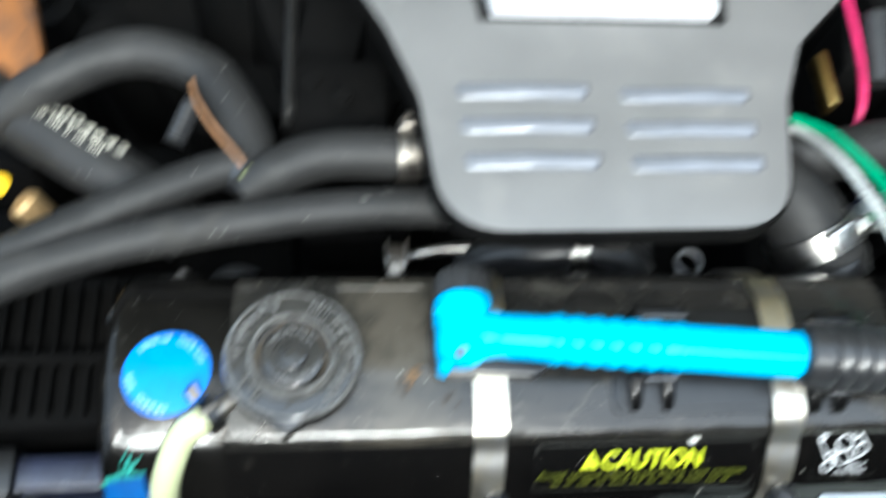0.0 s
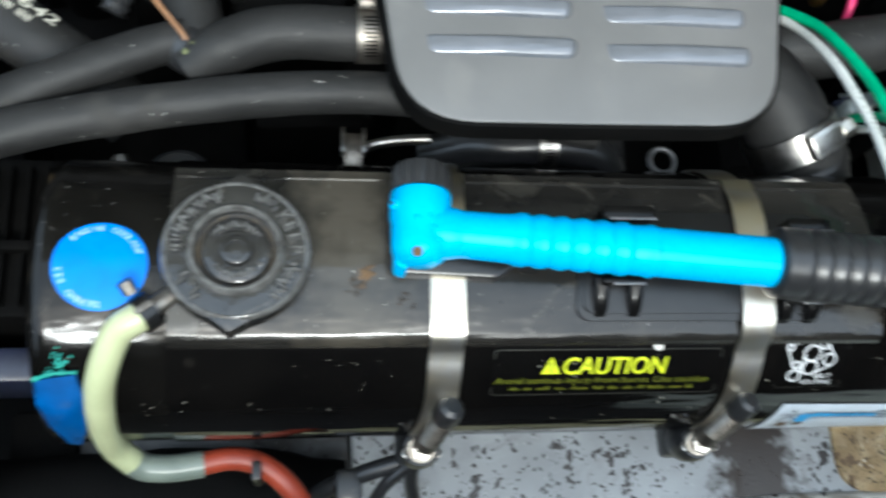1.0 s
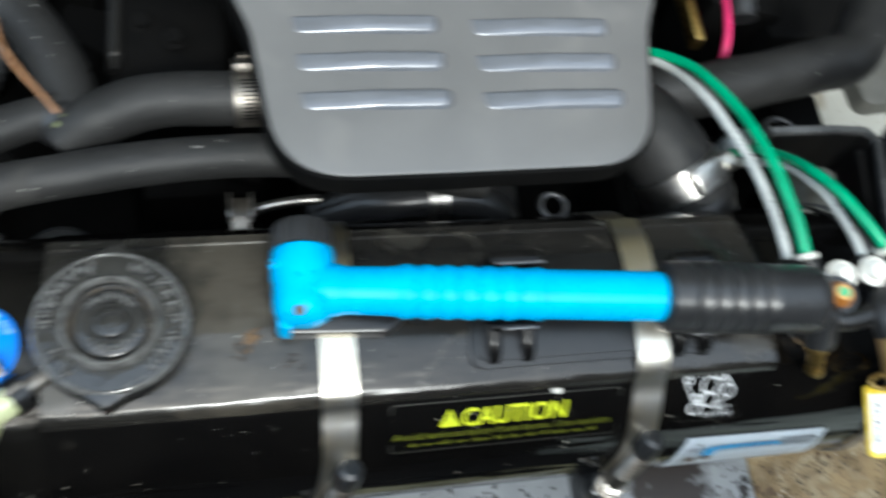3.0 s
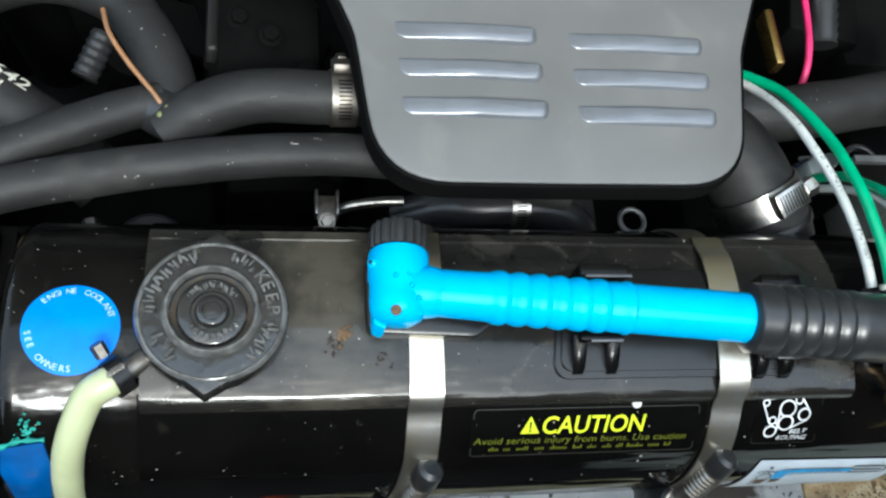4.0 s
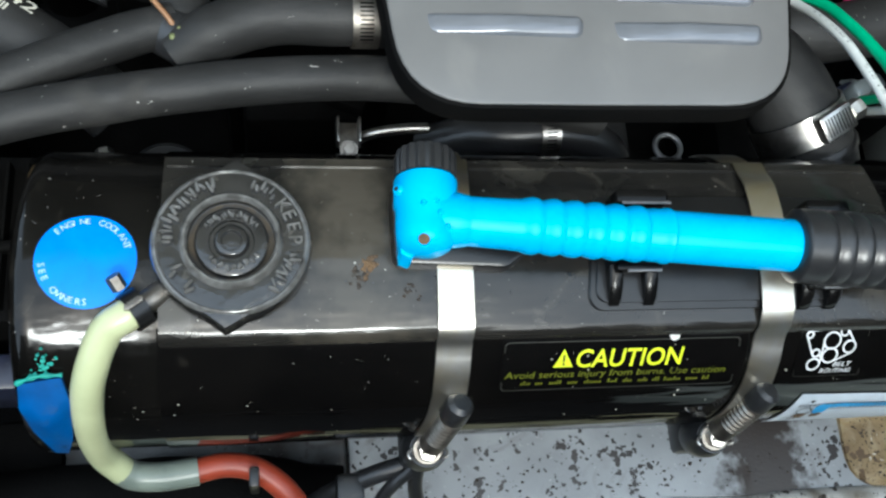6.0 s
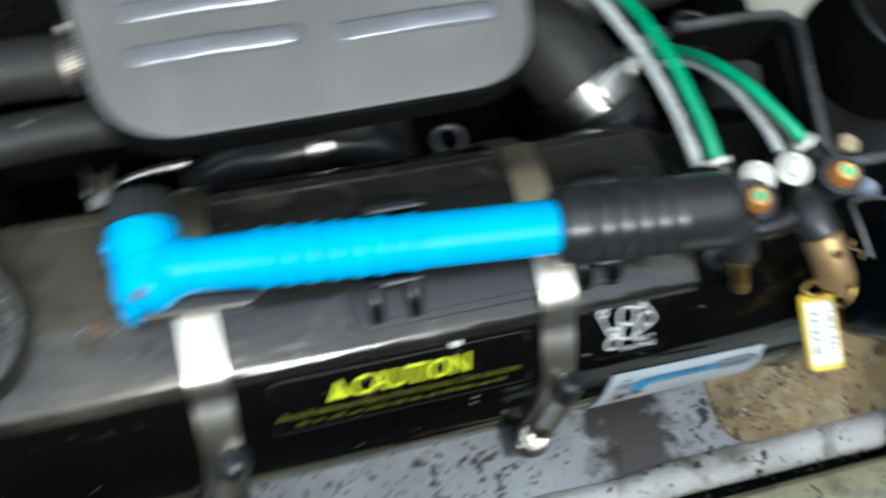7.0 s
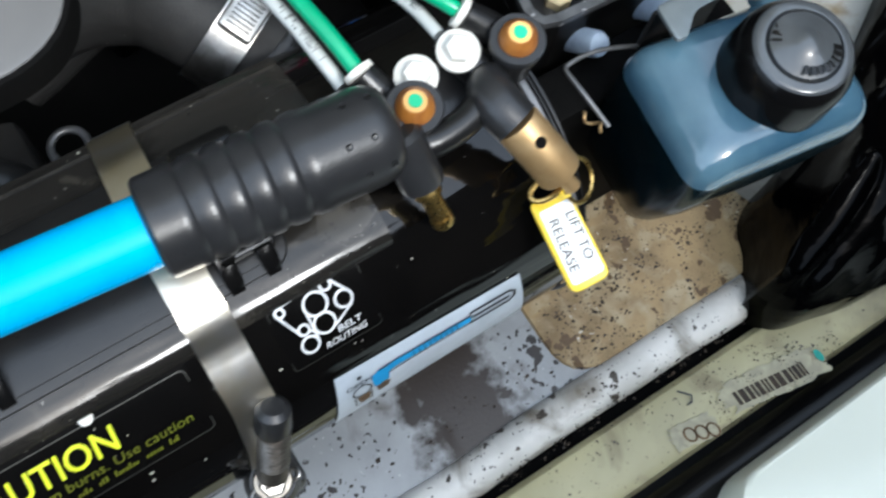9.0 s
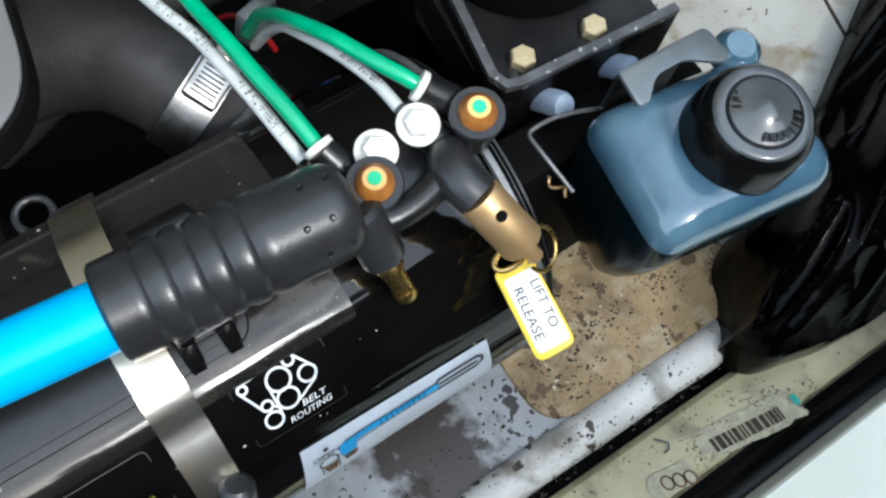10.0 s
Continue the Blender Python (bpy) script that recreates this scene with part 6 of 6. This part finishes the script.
part("paper", smear(-0.003, 0.044, -0.004, 0.0105, 3), "paper_worn", stock)
part("paper", smear(-0.030, -0.010, -0.0085, 0.0025, 5), "paper_worn", stock)
rq = random.Random(11)
u = 0.002
while u < 0.034:
    w = rq.uniform(0.0008, 0.0028)
    part("dark_bar", patch([(u, -0.0012), (u + w, -0.0012), (u + w, 0.0050), (u, 0.0050)], lambda a, b: on_bumper(a, b) + Vector((0, 0, 0.0004))), "dark_grit", stock)
    u += w + rq.uniform(0.0004, 0.0010)
rings = bmesh.new()
for k in range(3):
    stroke(disc(-0.022 + 0.0045 * k, -0.0035 - 0.001 * k, 0.0022, 0.003, 16), 0.0009, lambda a, b: on_bumper(a, b) + Vector((0, 0, 0.0002)), rings, True)
part("stamped_marks", rings, "grime", stock, "grey stamped round marks")
part("pen_mark", stroke([(-0.0160, 0.0150), (-0.0120, 0.0110), (-0.0135, 0.0085), (-0.0160, 0.0080)], 0.0008, lambda a, b: on_bumper(a, b) + Vector((0, 0, 0.0002))), "label_black", stock)
part("foil_seal", patch(disc(0.0425, 0.0045, 0.0016, 0.003, 14), lambda a, b: on_bumper(a, b) + Vector((0, 0, 0.0005))), "teal", stock)

# ---- left side: radiator fins, bars, loose parts in the shade ----
rad = thing("radiator_grille", "dusty black radiator grille with upright fins", "radiator", (-0.22, 0.09, -0.04))
part("core", box((-0.40, 0.055, -0.10), (-0.150, 0.135, 0.020), 0.003), "engine", rad)
part("cross_bar", box((-0.40, 0.084, 0.026), (-0.150, 0.089, 0.032), 0.001), "engine", rad)
for k in range(26):
    x = -0.152 - 0.0085 * k
    part("fin", box((x - 0.0006, 0.060, 0.012), (x + 0.0006, 0.128, 0.029), 0.0003), "engine", rad)
solid("cross_tube", box((-0.42, 0.0285, -0.045), (-0.145, 0.0455, 0.003), 0.003), "bluegrey", "blue grey painted square cross tube", "bar")
solid("hanger_clip", box((-0.42, 0.024, -0.02), (-0.2035, 0.049, 0.009), 0.003), "bracket", "black clip on the cross tube", "clip")
solid("cream_strip", box((-0.224, -0.10, -0.02), (-0.206, 0.024, -0.006), 0.003), "grimy_shaded_paint", "dark speckled grey upright strip", "strip")
solid("black_post", tube([(-0.196, -0.12, 0.0), (-0.197, -0.03, 0.0), (-0.195, 0.024, -0.002)], 0.008, 14), "rubber", "black rubber edge post", "post")
solid("side_panel", box((-0.186, -0.12, -0.06), (-0.152, 0.022, -0.043), 0.003), "engine", "near-black side panel", "body panel", "structure")
solid("pale_tag", box((-0.224, 0.1210, 0.074), (-0.2060, 0.1295, 0.080), 0.0015), "pale_tag", "small pale green plastic tag beside the hoses", "tag")
yellow = thing("dipstick_handle", "bright yellow plastic dipstick loop handle", "dipstick", (-0.215, 0.168, 0.05))
part("loop", tube([Vector((-0.2215, 0.1720, 0.0690)) + Vector((0.0062 * math.cos(0.5 * k), 0.0062 * math.sin(0.5 * k), 0.001 * math.sin(k))) for k in range(14)], 0.0030, 12, 4), "yellow", yellow)
part("collar", lathe([(-0.002, 0.005), (0.004, 0.005)], (-0.2110, 0.1620, 0.0690), (0.5, -0.4, 0.6), 18), "yellow", yellow)
part("tube_end", lathe([(-0.03, 0.0075), (-0.001, 0.0080), (0.002, 0.0055)], (-0.1985, 0.1545, 0.0650), (-0.5, 0.3, 0.7), 24), "bronze", yellow, "dull brass tube end")
solid("rusty_bracket", box((-0.236, 0.215, 0.030), (-0.205, 0.300, 0.078), 0.006, pose(0, 0, 0, 5, 8, 14)), "rust", "orange rusty bracket behind the hoses", "bracket")
solid("ground_wire", tube([(-0.1160, 0.1960, 0.110), (-0.1122, 0.1820, 0.1135), (-0.1036, 0.1670, 0.1145), (-0.0920, 0.1520, 0.1135), (-0.088, 0.147, 0.108)], 0.0011, 10), "copper_wire", "thin brown wire across the hoses", "wire")
solid("wire_plug", lathe([(k * 0.002, 0.0062 if k % 2 else 0.0054) for k in range(12)], (-0.118, 0.199, 0.088), (-0.35, -0.75, -0.3), 20), "rubber", "ribbed black plug at the wire's end", "plug")
solid("pink_wire", tube([(0.262, 0.300, 0.070), (0.2610, 0.262, 0.068), (0.2580, 0.232, 0.065), (0.2545, 0.214, 0.055), (0.25, 0.20, 0.03)], 0.0020, 10), "pink", "bright pink wire dropping behind the hose", "wire")
solid("wire_plug", lathe([(k * 0.003, 0.009 if k % 2 else 0.008) for k in range(16)], (0.2770, 0.285, 0.070), (-0.05, -0.9, -0.3), 20), "rubber", "ribbed black cable sleeve", "sleeve")
solid("cable_clip", box((0.238, 0.224, 0.05), (0.244, 0.262, 0.062), 0.002), "brass", "dull brass clip beside the pink wire", "clip")
solid("red_wire", tube([(0.232, 0.205, 0.005), (0.2370, 0.1945, 0.018), (0.2440, 0.1880, 0.016), (0.250, 0.180, 0.0)], 0.0015, 10), "red_plastic", "red wire in the shade behind the tubes", "wire")
plug = thing("wire_connector", "blue plastic wire connector behind the tubes", "connector", (0.2610, 0.1745, 0.020))
part("housing", box((0.2560, 0.1690, 0.020), (0.2680, 0.1790, 0.032), 0.0015, pose(0, 0, 0, 0, 0, 25)), "bluegrey", plug)
part("latch", box((0.2590, 0.1720, 0.031), (0.2640, 0.1760, 0.0345), 0.0008, pose(0, 0, 0, 0, 0, 25)), "sticker", plug, "bright blue latch")
part("wire", tube([(0.2655, 0.1770, 0.027), (0.2720, 0.1830, 0.026), (0.2760, 0.1920, 0.010)], 0.0014, 8), "white_tube", plug)
solid("grey_clip", box((0.2180, 0.1420, 0.075), (0.2420, 0.1500, 0.088), 0.002, pose(0, 0, 0, 0, 15, 25)), "galv", "grey plastic clip behind the tubes", "clip")
solid("clip_ring", tube([Vector((0.2500, 0.1450, 0.088)) + Vector((0.009 * math.cos(0.5 * k), 0.009 * math.sin(0.5 * k), 0.003)) for k in range(14)], 0.0016, 10, 4), "rubber", "black coiled cable beside the clip", "cable")


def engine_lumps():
    """Filler machinery with shade in its near-black colour: blocks, ribs and round housings."""
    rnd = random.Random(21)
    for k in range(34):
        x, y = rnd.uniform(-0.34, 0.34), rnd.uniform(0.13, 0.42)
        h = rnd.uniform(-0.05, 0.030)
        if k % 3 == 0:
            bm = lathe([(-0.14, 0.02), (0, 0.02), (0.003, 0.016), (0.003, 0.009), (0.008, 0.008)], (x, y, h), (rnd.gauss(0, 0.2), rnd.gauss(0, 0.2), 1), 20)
            solid("round_housing", bm, "engine", "round engine housing with its shade in a near-black colour", "engine part", group="shaded engine parts")
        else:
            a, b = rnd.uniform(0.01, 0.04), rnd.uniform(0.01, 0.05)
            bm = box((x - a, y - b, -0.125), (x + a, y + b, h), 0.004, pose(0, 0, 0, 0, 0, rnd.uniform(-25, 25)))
            solid("engine_block", bm, "engine", "engine casting with its shade in a near-black colour", "engine part", group="shaded engine parts")


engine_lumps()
solid("engine_block", box((0.325, 0.262, -0.12), (0.48, 0.46, 0.012), 0.006), "engine", "near-black filler box beside the fender", "engine part", group="shaded engine parts")
# box added to keep the area before the fender dark
solid("engine_block", box((0.3044, 0.1876, -0.12), (0.3379, 0.2148, 0.02), 0.004), "engine", "near-black filler box before the fender", "engine part", group="shaded engine parts")
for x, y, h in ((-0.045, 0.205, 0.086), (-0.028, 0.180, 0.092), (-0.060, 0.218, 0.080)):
    bolt("hex_bolt", (x, y, h), (0.2, -0.2, 1), 0.0042, "engine", "near-black bolt on the engine", 0.006, "engine", group="engine bolts")
solid("engine_bracket", box((-0.075, 0.172, -0.12), (-0.020, 0.235, 0.080), 0.006), "engine", "near-black bracket beside the cover", "engine part")
solid("thin_rod", tube([(-0.071, 0.33, 0.075), (-0.0715, 0.26, 0.078), (-0.072, 0.19, 0.080)], 0.0032, 12), "bracket", "thin upright black rod behind the hoses", "rod")


def debris(count, x0, x1, y0, y1, height, size, seed, clump=0.0):
    """Loose dark grit and flakes lying on a panel."""
    rnd, bm = random.Random(seed), bmesh.new()
    for _ in range(count):
        x, y = rnd.uniform(x0, x1), rnd.uniform(y0, y1)
        if clump and noise.noise(Vector((x * 90, y * 90, seed))) < clump:
            continue
        s = size * (0.3 + 0.7 * rnd.random() ** 2)
        n, w0 = rnd.randint(4, 6), rnd.uniform(0, 6)
        ring = [Vector((x + s * rnd.uniform(0.5, 1.5) * math.cos(w0 + k * 6.283 / n), y + s * rnd.uniform(0.4, 1.1) * math.sin(w0 + k * 6.283 / n), height(x, y))) for k in range(n)]
        low = [bm.verts.new(p) for p in ring]
        top = bm.verts.new(Vector((x, y, height(x, y) + s * 0.7)))
        for k in range(n):
            bm.faces.new((low[k], low[(k + 1) % n], top))
        bm.faces.new(low[::-1])
    return bm


solid("grit", debris(2600, 0.272, 0.46, -0.031, 0.045, lambda x, y: -0.0424, 0.0011, 31, 0.13), "dark_grit", "dark grit scattered over the tan sealer", "grit", "stuff", smooth=None)
solid("grit", debris(1300, 0.0, 0.44, -0.0550, -0.0455, lambda x, y: -0.0405 + (y + 0.0455) * 0.8, 0.0010, 32, -0.1), "dark_grit", "dark grit along the lower edge of the rim", "grit", "stuff", smooth=None)
solid("grit", debris(700, LBLX - 0.010, LBLX + 0.066, LBLY - 0.010, LBLY + 0.020, lambda x, y: -0.0456, 0.0006, 33, -0.05), "dark_grit", "grey grit round the stock label", "grit", "stuff", smooth=None)
solid("grit", debris(360, -0.01, 0.26, -0.030, -0.010, lambda x, y: -0.0449, 0.0011, 34, 0.05), "dark_grit", "rust flakes lying on the crossmember", "grit", "stuff", smooth=None)
